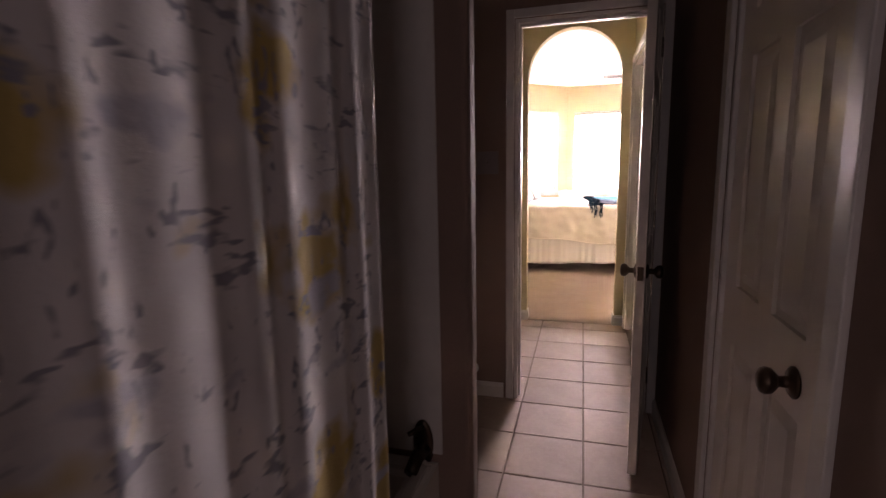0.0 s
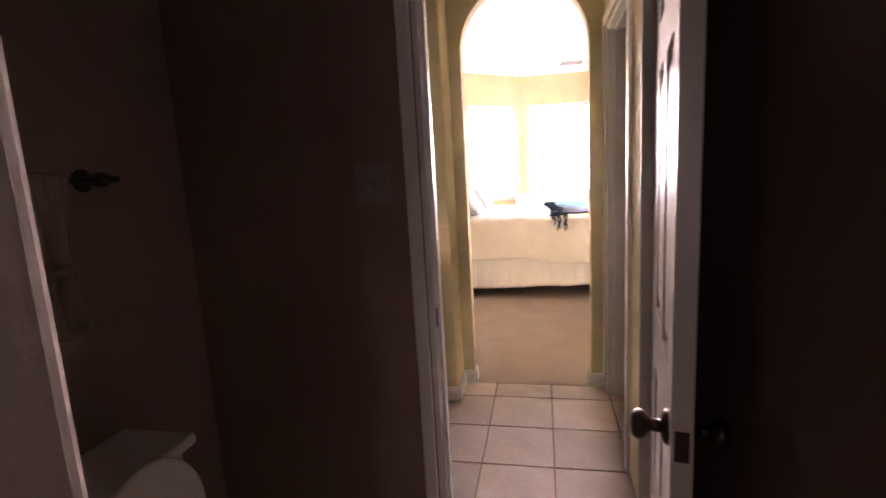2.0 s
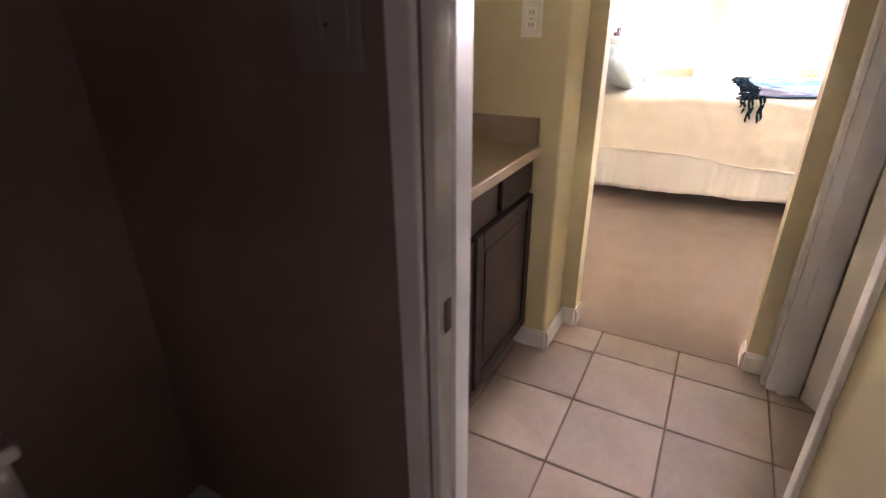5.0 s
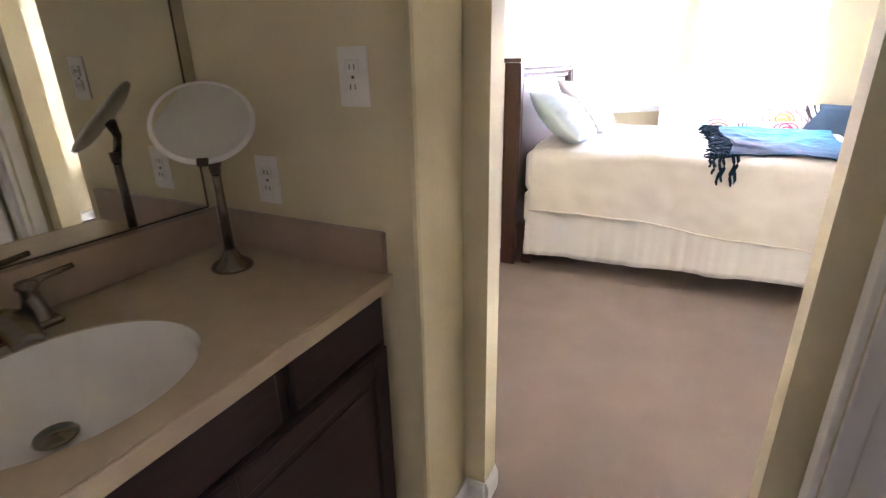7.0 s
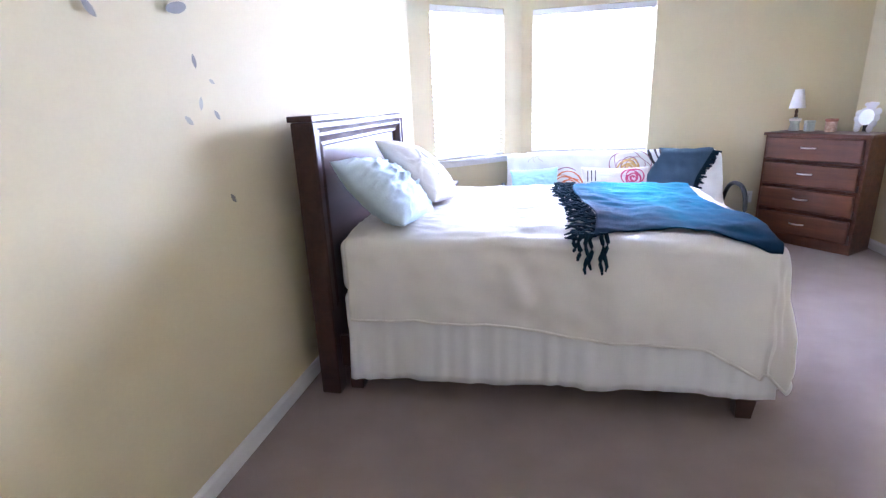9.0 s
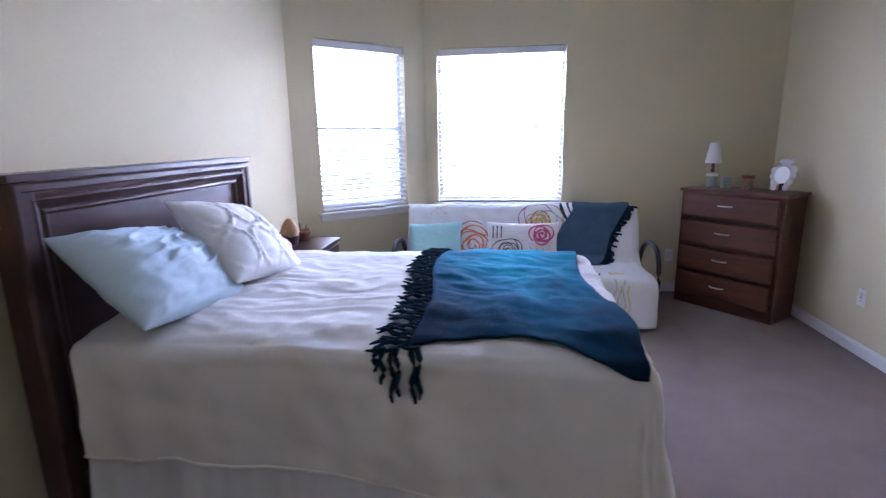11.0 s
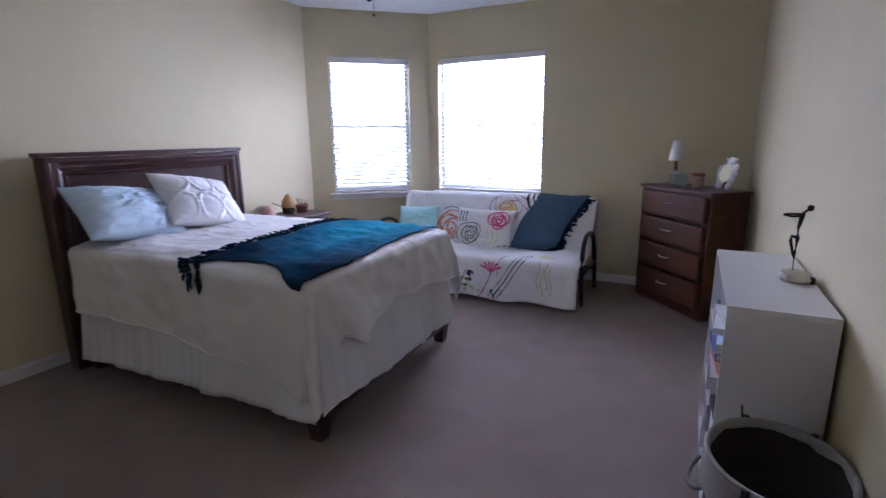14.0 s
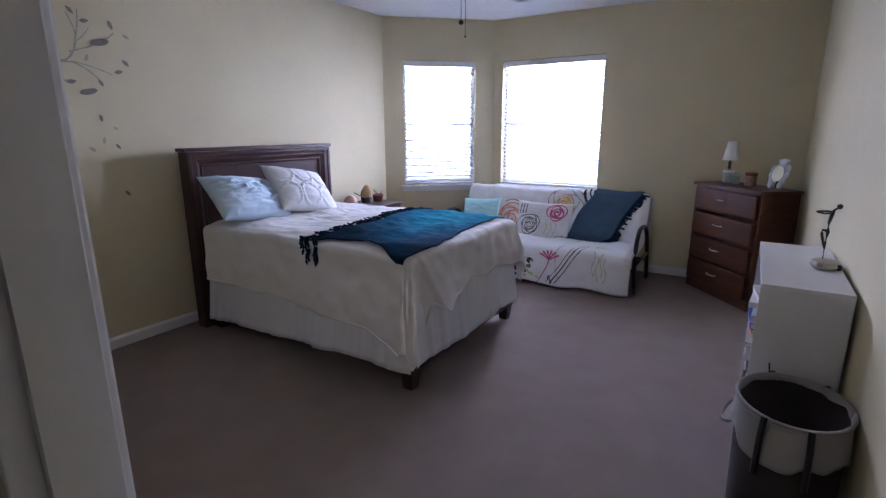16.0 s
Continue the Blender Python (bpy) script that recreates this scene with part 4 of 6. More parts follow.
wm = thing("wall_mirror", "frameless wall mirror above the vanity backsplash", "mirror", (VX, 1.2, 1.03))
part("mirror_glass", block(VX + 0.001, VX + 0.006, VY0 + 0.02, 1.765, CTZ + 0.106, 2.02), MIRROR, wm)
part("edge_strip", block(VX + 0.001, VX + 0.0075, 1.7655, 1.7695, CTZ + 0.106, 2.02), BRONZE, wm)
part("bottom_strip", block(VX + 0.006, VX + 0.009, VY0 + 0.02, 1.765, CTZ + 0.106, CTZ + 0.110), BRONZE, wm)

mm = thing("makeup_mirror", "round makeup mirror on a brushed nickel stand", "mirror", (-0.858, 1.66, CTZ))
part("base", lathe(bmesh.new(), [(0, 0.001), (0.048, 0.001), (0.050, 0.006), (0.044, 0.014), (0.026, 0.026), (0.013, 0.05), (0, 0.052)], (-0.858, 1.665, CTZ), 32), NICKEL, mm, smooth=True)
part("stem", tube(bmesh.new(), [(-0.858, 1.665, CTZ + 0.04), (-0.858, 1.665, CTZ + 0.245)], 0.011, 14, radii=[0.012, 0.010]), NICKEL, mm, smooth=True)
dm = look((-0.858, 1.655, CTZ + 0.352), (-0.286, 1.005, 2.05))
disc = part("disc_housing", lathe(bmesh.new(), [(0, -0.016), (0.086, -0.014), (0.107, -0.006), (0.111, 0.0), (0.109, 0.004), (0.100, 0.005)], seg=48, m=dm @ Matrix.Rotation(math.pi, 4, "Y")), SILVER, mm, "pale satin mirror housing", smooth=True)
part("disc_mirror", lathe(bmesh.new(), [(0, 0.0042), (0.1005, 0.0042), (0.1005, 0.001), (0, 0.001)], seg=48, m=dm @ Matrix.Rotation(math.pi, 4, "Y")), MIRROR, disc)
part("neck", tube(bmesh.new(), [(-0.858, 1.665, CTZ + 0.235), (-0.858, 1.663, CTZ + 0.262)], 0.013, 12), BRONZE, mm, smooth=True)

back = dm @ Vector((0, 0, 0.020))
part("hinge_arm", tube(bmesh.new(), [(-0.858, 1.668, CTZ + 0.25), (-0.862, 1.680, CTZ + 0.30), tuple(back)], 0.011, 10, radii=[0.012, 0.010, 0.014]), NICKEL, mm, "brushed metal hinge arm", smooth=True)
part("rim_clip", block(-0.012, 0.012, -0.006, 0.010, -0.008, 0.004, r=0.002, m=dm @ Matrix.Translation((0, -0.108, 0))), BRONZE, mm, "dark rim clip")

sp = thing("soap_bottle", "coral liquid soap bottle with white cap", "soap bottle", (-0.975, 1.03, CTZ))
part("body", lathe(bmesh.new(), [(0, 0.001), (0.036, 0.001), (0.038, 0.008), (0.038, 0.095), (0.032, 0.115), (0.014, 0.126), (0.013, 0.135)], (-0.975, 1.03, CTZ), 24, sy=1.1, sx=0.75), SOAP, sp, smooth=True)
part("cap", lathe(bmesh.new(), [(0.015, 0.134), (0.016, 0.15), (0.012, 0.16), (0, 0.162)], (-0.975, 1.03, CTZ), 18), PLASTIC, sp, smooth=True)
part("front_label", block(-0.9458, -0.9448, 1.012, 1.046, CTZ + 0.018, CTZ + 0.062), INK["pink"], sp, "deep pink front label")

# ---- tile floor ----
structure("floor_tiles_bed", block(VX, 1.6, -3.3, HY + 0.004, -0.06, -0.010), GROUT, "dark grout bed of the tile floor")
tf = tagged(thing("floor_tiled", "beige ceramic floor tiles with dark grout lines", "floor", (0, 0, -0.01)), kind="structure")
TXS, TYS, TX0, TY0 = 0.332, 0.341, 0.137, 1.873
TILEMESH = {}


def tile(x0, x1, y0, y1):
    key = (round(x1 - x0, 3), round(y1 - y0, 3))
    if key not in TILEMESH:
        b = block(0, x1 - x0, 0, y1 - y0, -0.001, 0.010, r=0.0025, seg=1)
        me = bpy.data.meshes.new("tile")
        bmesh.ops.recalc_face_normals(b, faces=b.faces)
        b.to_mesh(me)
        b.free()
        me.materials.append(TILE)
        TILEMESH[key] = me
    o = new("tile", TILEMESH[key])
    o.parent = tf
    o.matrix_basis = pose(x0, y0, random.uniform(-0.0006, 0.0004), random.uniform(-0.06, 0.06), random.uniform(-0.06, 0.06))


g = 0.003
for i in range(-4, 5):
    for j in range(-16, 2):
        xa, xb = TX0 + i * TXS + g, TX0 + (i + 1) * TXS - g
        ya, yb = TY0 + j * TYS + g, TY0 + (j + 1) * TYS - g
        yb, ya, xa = min(yb, HY + 0.003), max(ya, -3.3), max(xa, VX)
        lim = 0.62 if ya < PY0 else 1.6
        xb = min(xb, lim)
        if xb - xa > 0.02 and yb - ya > 0.02:
            tile(xa, xb, ya, yb)

# ---- bed ----
bed = thing("bed", "double bed frame with dark cherry panel headboard and low footboard", "bed", (0.05, 4.78, 0))
HBX, HB0, HB1, HBZ = -0.93, 4.045, 5.495, 1.385
part("headboard_panel", block(HBX - 0.07, HBX - 0.035, HB0 + 0.06, HB1 - 0.06, 0.30, HBZ - 0.05), CHERRY, bed)
for y in (HB0, HB1 - 0.085):
    part("post", block(HBX - 0.10, HBX, y, y + 0.085, 0.0, HBZ - 0.028, r=0.006), CHERRY, bed)
part("top_rail", block(HBX - 0.108, HBX + 0.012, HB0 - 0.012, HB1 + 0.012, HBZ - 0.026, HBZ, r=0.004, seg=2), CHERRY, bed)


def headboard_moulding(prof):
    """A moulded band mitred round the two sides and the top; prof holds (inset, x)."""
    bm = bmesh.new()
    rows = []
    for ins, x in prof:
        y0, y1, z1 = HB0 + ins, HB1 - ins, HBZ - 0.027 - ins * 0.85
        rows.append([bm.verts.new((x, y, z)) for y, z in ((y0, 0.46), (y0, z1), (y1, z1), (y1, 0.46))])
    for p, q in zip(rows, rows[1:]):
        for k in range(3):
            bm.faces.new((p[k], p[k + 1], q[k + 1], q[k]))
    return bm


BAND = [(0.004, -0.010), (0.004, 0.004), (0.012, 0.008), (0.034, 0.008), (0.040, 0.000), (0.060, -0.008), (0.066, 0.000), (0.074, 0.003), (0.082, -0.004),
        (0.110, -0.022), (0.116, -0.016), (0.124, -0.013), (0.132, -0.018), (0.138, -0.0345), (0.004, -0.0345)]
part("moulding", headboard_moulding([(a, HBX + b) for a, b in BAND]), CHERRY, bed, "stepped mitred moulding")
part("lower_panel", block(HBX - 0.060, HBX - 0.036, HB0 + 0.086, HB1 - 0.086, 0.16, 0.30), CHERRY, bed)
for y in (4.105, 5.425):
    part("side_rail", block(HBX, 0.971, y, y + 0.028, 0.13, 0.30, r=0.004), CHERRY, bed)
part("footboard", block(0.950, 1.016, 4.07, 5.575, 0.115, 0.235, r=0.008, seg=3), CHERRY, bed)
for y in (4.10, 5.43):
    bm = bmesh.new()
    m = Matrix.Translation((0.968, y + 0.04, 0))
    vs0 = [bm.verts.new(m @ Vector((a * 0.032, b * 0.032, 0))) for a, b in ((-1, -1), (1, -1), (1, 1), (-1, 1))]
    vs1 = [bm.verts.new(m @ Vector((a * 0.045, b * 0.045, 0.13))) for a, b in ((-1, -1), (1, -1), (1, 1), (-1, 1))]
    bm.faces.new(vs0), bm.faces.new(vs1)
    for i in range(4):
        bm.faces.new((vs0[i], vs0[(i + 1) % 4], vs1[(i + 1) % 4], vs1[i]))
    part("leg", bm, CHERRY, bed)
for y in (4.11, 5.36):
    part("leg", block(HBX + 0.03, HBX + 0.10, y, y + 0.07, 0, 0.13, r=0.004), CHERRY, bed)

mat_ob = thing("mattress", "white mattress and box spring on the bed frame", "mattress", (0.05, 4.77, 0.30))
part("box_spring", block(-0.905, 0.93, 4.135, 5.41, 0.301, 0.52, r=0.03, seg=3), SHEET, mat_ob)
part("mattress_body", block(-0.905, 0.935, 4.125, 5.42, 0.522, 0.80, r=0.05, seg=4), SHEET, mat_ob)

CX0, CX1, CY_0, CY_1, CTOP = -0.835, 0.985, 4.100, 5.45, 0.835


def cover_top(x, y):
    fx_ = min(1.0, max(0.0, (y - CY_0) * (CY_1 - y) / 0.18))
    w = 0.020 * fx_ + 0.010 * noise.noise(Vector((x * 2.1, y * 2.6, 0.3))) + 0.008 * noise.noise(Vector((x * 3 + y * 5, y * 7 - x * 2, 1.7))) + 0.004 * noise.noise(Vector((x * 13, y * 16, 5.1))) + 0.005 * noise.noise(Vector((x * 6 + y * 3, y * 9 - x * 4, 2.7))) + 0.0025 * noise.noise(Vector((x * 14 - y * 6, y * 15 + x * 6, 8.8)))
    ridge = 1 - abs(noise.noise(Vector((x * 3.2 + 1.5 * y, y * 11 + 3.4 * noise.noise(Vector((x * 2, y * 3, 7))), 3.9))))
    w += 0.008 * max(0.0, ridge - 0.72) / 0.28 * (0.5 + 0.5 * noise.noise(Vector((x * 2.4, y * 2.1, 6.6)))) * fx_
    return CTOP + w - 0.012 * max(0.0, x)


def cover_point(x, y):
    """The cover lies on the top and hangs over the two sides and the foot; x and y run on past the edges."""
    a = max(0.0, x - CX1)
    bn, bf = max(0.0, CY_0 - y), max(0.0, y - CY_1)
    b = bn or bf
    r = math.hypot(a, b)
    if a > 0 and b > 0:
        r = r if r < 0.56 else 0.56 + (r - 0.56) * 0.32
    bx, by = min(x, CX1), min(max(y, CY_0), CY_1)
    z = cover_top(bx, by)
    if r <= 0:
        return Vector((bx, by, z))
    h = math.hypot(a, b)
    dx, dy = a / h, (-bn if bn else bf) / h
    rad = 0.045
    if r < rad * math.pi / 2:
        th = r / rad
        o, d = rad * math.sin(th), rad * (1 - math.cos(th))
    else:
        o, d = rad + (r - rad * math.pi / 2) * (0.03 - 0.015 * dx), rad + (r - rad * math.pi / 2)
    along = bx + by - CY_0 + 0.35 * (math.atan2(a, b) if b else math.pi / 2)
    amp = (0.034 + 0.020 * dx) * min(1.0, r / 0.4)
    o += amp * (noise.noise(Vector((along * 2.3 + dx * 2.0, r * 1.3, 2.2))) + 0.6 * noise.noise(Vector((along * 6 + dx * 3.0, r * 1.1, 6.2)))) + 0.012 * noise.noise(Vector((along * 8 + r * 5, r * 9 - along * 5, 3.3)))
    o += 0.045 * min(1.0, r / 0.5) * (dx * abs(dy) * 2)
    if a > 0 and not bn:
        k = min(1.0, max(0.0, (y - CY_0 - 0.025 - 0.46 * r) / 0.020))
        o += 0.046 * k * k * (3 - 2 * k) * min(1.0, r / 0.25)
    return Vector((bx + dx * o, by + dy * o, z - d))


def foot_drop(y):
    """How far the cover hangs over the foot: a long corner, a folded ear beside it, then a short hem."""
    stops = ((-9.0, 0.60), (0.0, 0.60), (0.08, 0.52), (0.165, 0.36), (0.205, 0.375), (0.265, 0.425), (0.40, 0.355), (0.62, 0.315), (0.95, 0.325), (1.22, 0.335), (1.35, 0.35), (9.0, 0.36))
    d = y - CY_0
    for (a, p), (b, q) in zip(stops, stops[1:]):
        if d <= b:
            k = (d - a) / (b - a)
            return p + (q - p) * k + 0.008 * math.sin(d * 17)
    return 0.4


def cover_grid(u, v):
    foot, near, far = 0.385, 0.43, 0.42
    L = CX1 - CX0 + foot
    W = CY_1 - CY_0 + near + far
    x = CX0 + u * L
    xc = min(x, CX1)
    nearx = near + 0.045 * (xc + 0.5) + 0.012 * math.sin(xc * 5) + 0.55 * max(0.0, xc - 0.76)
    v0, v1 = CY_0 - nearx, CY_1 + far
    y = v0 + v * (v1 - v0)
    if x > CX1:
        x = CX1 + (x - CX1) / foot * foot_drop(y)
    return cover_point(x, y)


cov = thing("comforter", "rumpled off-white comforter hanging over the bed sides", "bedding", (0.1, 4.78, 0.84))
part("cloth", sheet(bmesh.new(), cover_grid, 210, 230, thick=0.012), LINEN, cov, smooth=True)
part("hem", tube(bmesh.new(), [cover_grid(i / 150, 0) for i in range(151)] + [cover_grid(1, i / 150) for i in range(1, 151)], 0.007, 6), LINEN, cov, smooth=True)


def skirt(name, p, q, out, z0, z1, z2, flare, label):
    p, q, out = Vector(p), Vector(q), Vector(out)
    n = (q - p).length

    def fn(u, v):
        s = u * n
        wv = 0.0032 * math.sin(s * 52 + 4 * math.sin(s * 7)) * (0.6 + noise.noise(Vector((s * 4, 3.5, p.x)))) + 0.024 * noise.noise(Vector((s * 6, 0.5, p.x))) + 0.012 * noise.noise(Vector((s * 19, 0.8, p.x)))
        k = v ** 0.7
        e = p + (q - p) * u + out * (0.012 + (flare * v + wv * k))
        e.z = z0 + (z1 + (z2 - z1) * u - z0) * v + 0.014 * noise.noise(Vector((s * 3, 7.1, p.x))) * v
        return e
    sk = thing(name, label, "bed skirt", ((p.x + q.x) / 2, (p.y + q.y) / 2, z0))
    part("cloth", sheet(bmesh.new(), fn, int(n * 150), 14, thick=0.003), SKIRT, sk, smooth=True)
    part("hem", tube(bmesh.new(), [fn(i / 150, 1.0) for i in range(151)], 0.004, 5), SKIRT, sk, smooth=True)


skirt("bed_skirt", (-0.86, 4.11, 0), (1.048, 4.098, 0), (0, -1, 0), 0.55, 0.105, 0.165, 0.050, "white gathered bed skirt along the bed side")
skirt("bed_skirt", (1.006, 4.068, 0), (1.006, 5.465, 0), (1, 0, 0), 0.62, 0.185, 0.185, 0.050, "white gathered bed skirt at the foot of the bed")


def pillow(name, label, material, m, w, h, t, tufts=False):
    """Cushion; local x across, z up, y through its thickness."""
    pl = thing(name, label, "pillow", m=m)
    bm = bmesh.new()
    n = 72
    lay = {}
    for side in (1, -1):
        for i in range(n + 1):
            for j in range(n + 1):
                u, v = i / n * 2 - 1, j / n * 2 - 1
                edge = i in (0, n) or j in (0, n)
                if side == -1 and edge:
                    lay[(side, i, j)] = lay[(1, i, j)]
                    continue
                k = max(0.0, (1 - abs(u) ** 2.6) * (1 - abs(v) ** 2.6)) ** 0.55
                x = u * w / 2 * (1 - 0.07 * (1 - v * v))
                z = v * h / 2 * (1 - 0.07 * (1 - u * u))
                d = t / 2 * k
                q = 0.35 if tufts or w < 0.63 else 1.0
                d += q * 0.014 * noise.noise(Vector((u * 2.5 + side, v * 2.5, w * 7))) * k + q * 0.006 * noise.noise(Vector((u * 7 + v * 3, v * 4 - u * 2, w * 5))) * k + q * 0.009 * noise.noise(Vector((u * 2 + v * 6, v * 5 - u * 3, w * 11 + side))) * k
                if tufts and side == 1:
                    best = min((math.hypot((u - cu) / 0.33, (v - cv) / 0.46), cu, cv) for cu in (-0.66, 0.0, 0.66) for cv in (-0.48, 0.48))
                    ang = math.atan2(v - best[2], u - best[1])
                    rr = best[0] + 0.05 * math.sin(ang * 3 + best[1] * 5 + best[2] * 3)
                    d += (0.0125 + 0.0025 * math.sin(ang * 15 + best[1] * 9)) * math.exp(-((rr - 0.95) / 0.12) ** 2) * k
                    d += 0.010 * max(0.0, 1 - rr * rr) * k
                elif side == 1 and w > 0.6 and h > 0.44:
                    rg = 1 - abs(noise.noise(Vector((u * 1.6 + v * 0.8, v * 5.5 - u * 1.5, w * 3 + 0.7))))
                    d += 0.12 * t * max(0.0, rg - 0.75) / 0.25 * k * (0.6 + noise.noise(Vector((u * 2, v * 2, 4.4))))
                lay[(side, i, j)] = bm.verts.new((x, -side * d, z))
    for side in (1, -1):
        for i in range(n):
            for j in range(n):
                bm.faces.new([lay[(side, a, b)] for a, b in ((i, j), (i + 1, j), (i + 1, j + 1), (i, j + 1))])
    part("cushion", bm, material, pl, local=True, smooth=True)
    return pl


pillow("pillow", "pale blue cotton pillow leaning on the headboard", BLUEP, pose(-0.70, 4.37, 0.995, 0, 0, 90) @ pose(0, 0, 0, -50, 8, 0), 0.65, 0.45, 0.22)
pillow("pillow", "white ruched pillow leaning on the blue pillow", SHEET, pose(-0.645, 4.85, 1.02, 0, 0, 86) @ pose(0, 0, 0, -46, 10, 0), 0.60, 0.48, 0.19, True)

# ---- throw with fringe on the bed ----
Q = [Vector((0.29, 4.10)), Vector((0.27, 5.50)), Vector((0.955, 5.44)), Vector((0.985, 4.03))]


def throw_xy(u, v):
    a = Q[0].lerp(Q[3], u)
    b = Q[1].lerp(Q[2], u)
    p = a.lerp(b, v)
    p.y += 0.12 * math.sin(math.pi * min(1, u * 1.05)) * (1 - v) ** 2
    p.x += 0.03 * math.sin(v * 7)
    return p


def throw_point(u, v):
    p = throw_xy(u, v)
    c = cover_point(p.x, p.y)
    c.z += 0.014 + 0.016 * noise.noise(Vector((u * 2.2 + v * 2, v * 3.4 - u * 2, 4))) + 0.006 * abs(noise.noise(Vector((u * 5 - v * 3, v * 6 + u * 3, 6)))) + 0.008 * abs(noise.noise(Vector((u * 5, v * 3, 2)))) + 0.010 * abs(noise.noise(Vector((u * 3 + v * 4, v * 2, 8))))
    if p.y < CY_0:
        c.y -= 0.012
    if p.x > CX1:
        c.x += 0.012
    return c


thr = thing("throw_blanket", "teal wool throw fading to navy with knotted fringe across the bed", "blanket", (0.6, 4.8, 0.86))
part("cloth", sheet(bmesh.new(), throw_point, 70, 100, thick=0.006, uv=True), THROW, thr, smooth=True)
for k in range(110):
    v = k / 109
    p = throw_xy(0, v)
    n = 5
    ang = random.uniform(-0.35, 0.25)
    ln = random.uniform(0.09, 0.14)
    pts = []
    for i in range(n + 1):
        s = i / n * ln
        x, y = p.x - s * math.cos(ang), p.y + s * math.sin(ang)
        c = cover_point(x, y)
        pts.append((c.x, c.y, c.z + 0.012 + 0.008 * math.sin(i * 1.4 + k)))
    part("fringe", tube(bmesh.new(), pts, 0.005, 6, radii=[0.006, 0.0055, 0.0045, 0.005, 0.006, 0.003]), FRINGE, thr)
for k, (x, ln) in enumerate(((0.205, 0.08), (0.225, 0.12), (0.255, 0.18), (0.272, 0.16), (0.318, 0.185), (0.335, 0.17))):
    c = cover_point(x, CY_0 - 0.045)
    pts = [(x + 0.006 * math.sin(i * 1.3 + k), c.y - 0.016 - 0.004 * i / 8, c.z + 0.062 - ln * i / 8) for i in range(9)]
    part("fringe", tube(bmesh.new(), pts, 0.007, 6, radii=[0.010, 0.010, 0.009, 0.008, 0.009, 0.011, 0.009, 0.008, 0.005]), FRINGE, thr)

# ---- futon ----
fut = thing("futon", "black metal futon frame with its back to the window", "sofa", (0.72, 6.95, 0))
FX0, FX1 = -0.30, 1.72
for x in (FX0 - 0.025, FX1 + 0.035):
    pts = bez((x, 6.62, 0.02), (x, 6.50, 0.35), (x, 6.50, 0.60), (x, 6.70, 0.62), 10) + bez((x, 6.70, 0.62), (x, 6.95, 0.64), (x, 7.12, 0.58), (x, 7.22, 0.02), 12)[1:]
    part("arm", tube(bmesh.new(), pts, 0.019, 12), BLACK, fut, smooth=True)
    part("arm_brace", tube(bmesh.new(), [(x, 6.54, 0.30), (x, 7.17, 0.30)], 0.014, 10), BLACK, fut, smooth=True)
for y in (6.60, 7.10):
    part("cross_bar", tube(bmesh.new(), [(FX0 - 0.02, y, 0.24), (FX1 + 0.03, y, 0.24)], 0.014, 10), BLACK, fut, smooth=True)
part("back_bar", tube(bmesh.new(), [(FX0, 7.30, 0.76), (FX1, 7.30, 0.76)], 0.014, 10), BLACK, fut, smooth=True)
for x in (FX0 + 0.05, FX1 - 0.05):
    part("back_post", tube(bmesh.new(), [(x, 7.10, 0.25), (x, 7.30, 0.77)], 0.012, 10), BLACK, fut, smooth=True)

fm = thing("futon_mattress", "thick folded futon mattress under the printed cover", "mattress", (0.72, 6.9, 0.26))
part("seat_cushion", block(FX0 + 0.02, FX1 - 0.02, 6.475, 7.06, 0.258, 0.395, r=0.045, seg=3), SHEET, fm)
part("back_cushion", block(FX0 + 0.02, FX1 - 0.02, -0.065, 0.065, 0, 0.48, r=0.045, seg=3, m=pose(0, 7.115, 0.385, -22)), SHEET, fm)

PROF = [(7.40, 0.42), (7.38, 0.62), (7.352, 0.80), (7.318, 0.868), (7.262, 0.885), (7.200, 0.862), (7.155, 0.78), (7.085, 0.60), (7.015, 0.455), (6.96, 0.415), (6.85, 0.418), (6.65, 0.420), (6.50, 0.412), (6.452, 0.392),
        (6.432, 0.34), (6.425, 0.22), (6.42, 0.10), (6.415, 0.035)]
PL = [0.0]
for a, b in zip(PROF, PROF[1:]):
    PL.append(PL[-1] + math.hypot(b[0] - a[0], b[1] - a[1]))


def futon_point(u, s, lift=0.0):
    """A point of the futon cover: u across in 0..1, s metres down its profile."""
    s = min(max(s, 0.0), PL[-1])
    i = max(k for k in range(len(PL) - 1) if PL[k] <= s + 1e-9)
    f = (s - PL[i]) / (PL[i + 1] - PL[i])
    y = PROF[i][0] + (PROF[i + 1][0] - PROF[i][0]) * f
    z = PROF[i][1] + (PROF[i + 1][1] - PROF[i][1]) * f
    ty, tz = PROF[i + 1][0] - PROF[i][0], PROF[i + 1][1] - PROF[i][1]
    l = math.hypot(ty, tz)
    ny, nz = tz / l, -ty / l
    x = FX0 - 0.01 + u * (FX1 - FX0 + 0.03)
    w = 0.016 * noise.noise(Vector((x * 3, s * 4, 1.1))) + 0.011 * noise.noise(Vector((x * 9, s * 8, 4.1)))
    droop = 0.03 * max(0.0, abs(u - 0.5) * 2 - 0.94) / 0.06
    w -= droop
    if s > PL[14]:
        z += (0.016 * noise.noise(Vector((x * 5, 2.2, 0.4))) + 0.012 * math.sin(x * 11)) * (s - PL[14]) / (PL[-1] - PL[14])
    x += 0.008 * noise.noise(Vector((s * 6, x * 4, 9)))
    return Vector((x, y + ny * (w + lift), z + nz * (w + lift) * (1 if s < PL[14] else 0.3)))


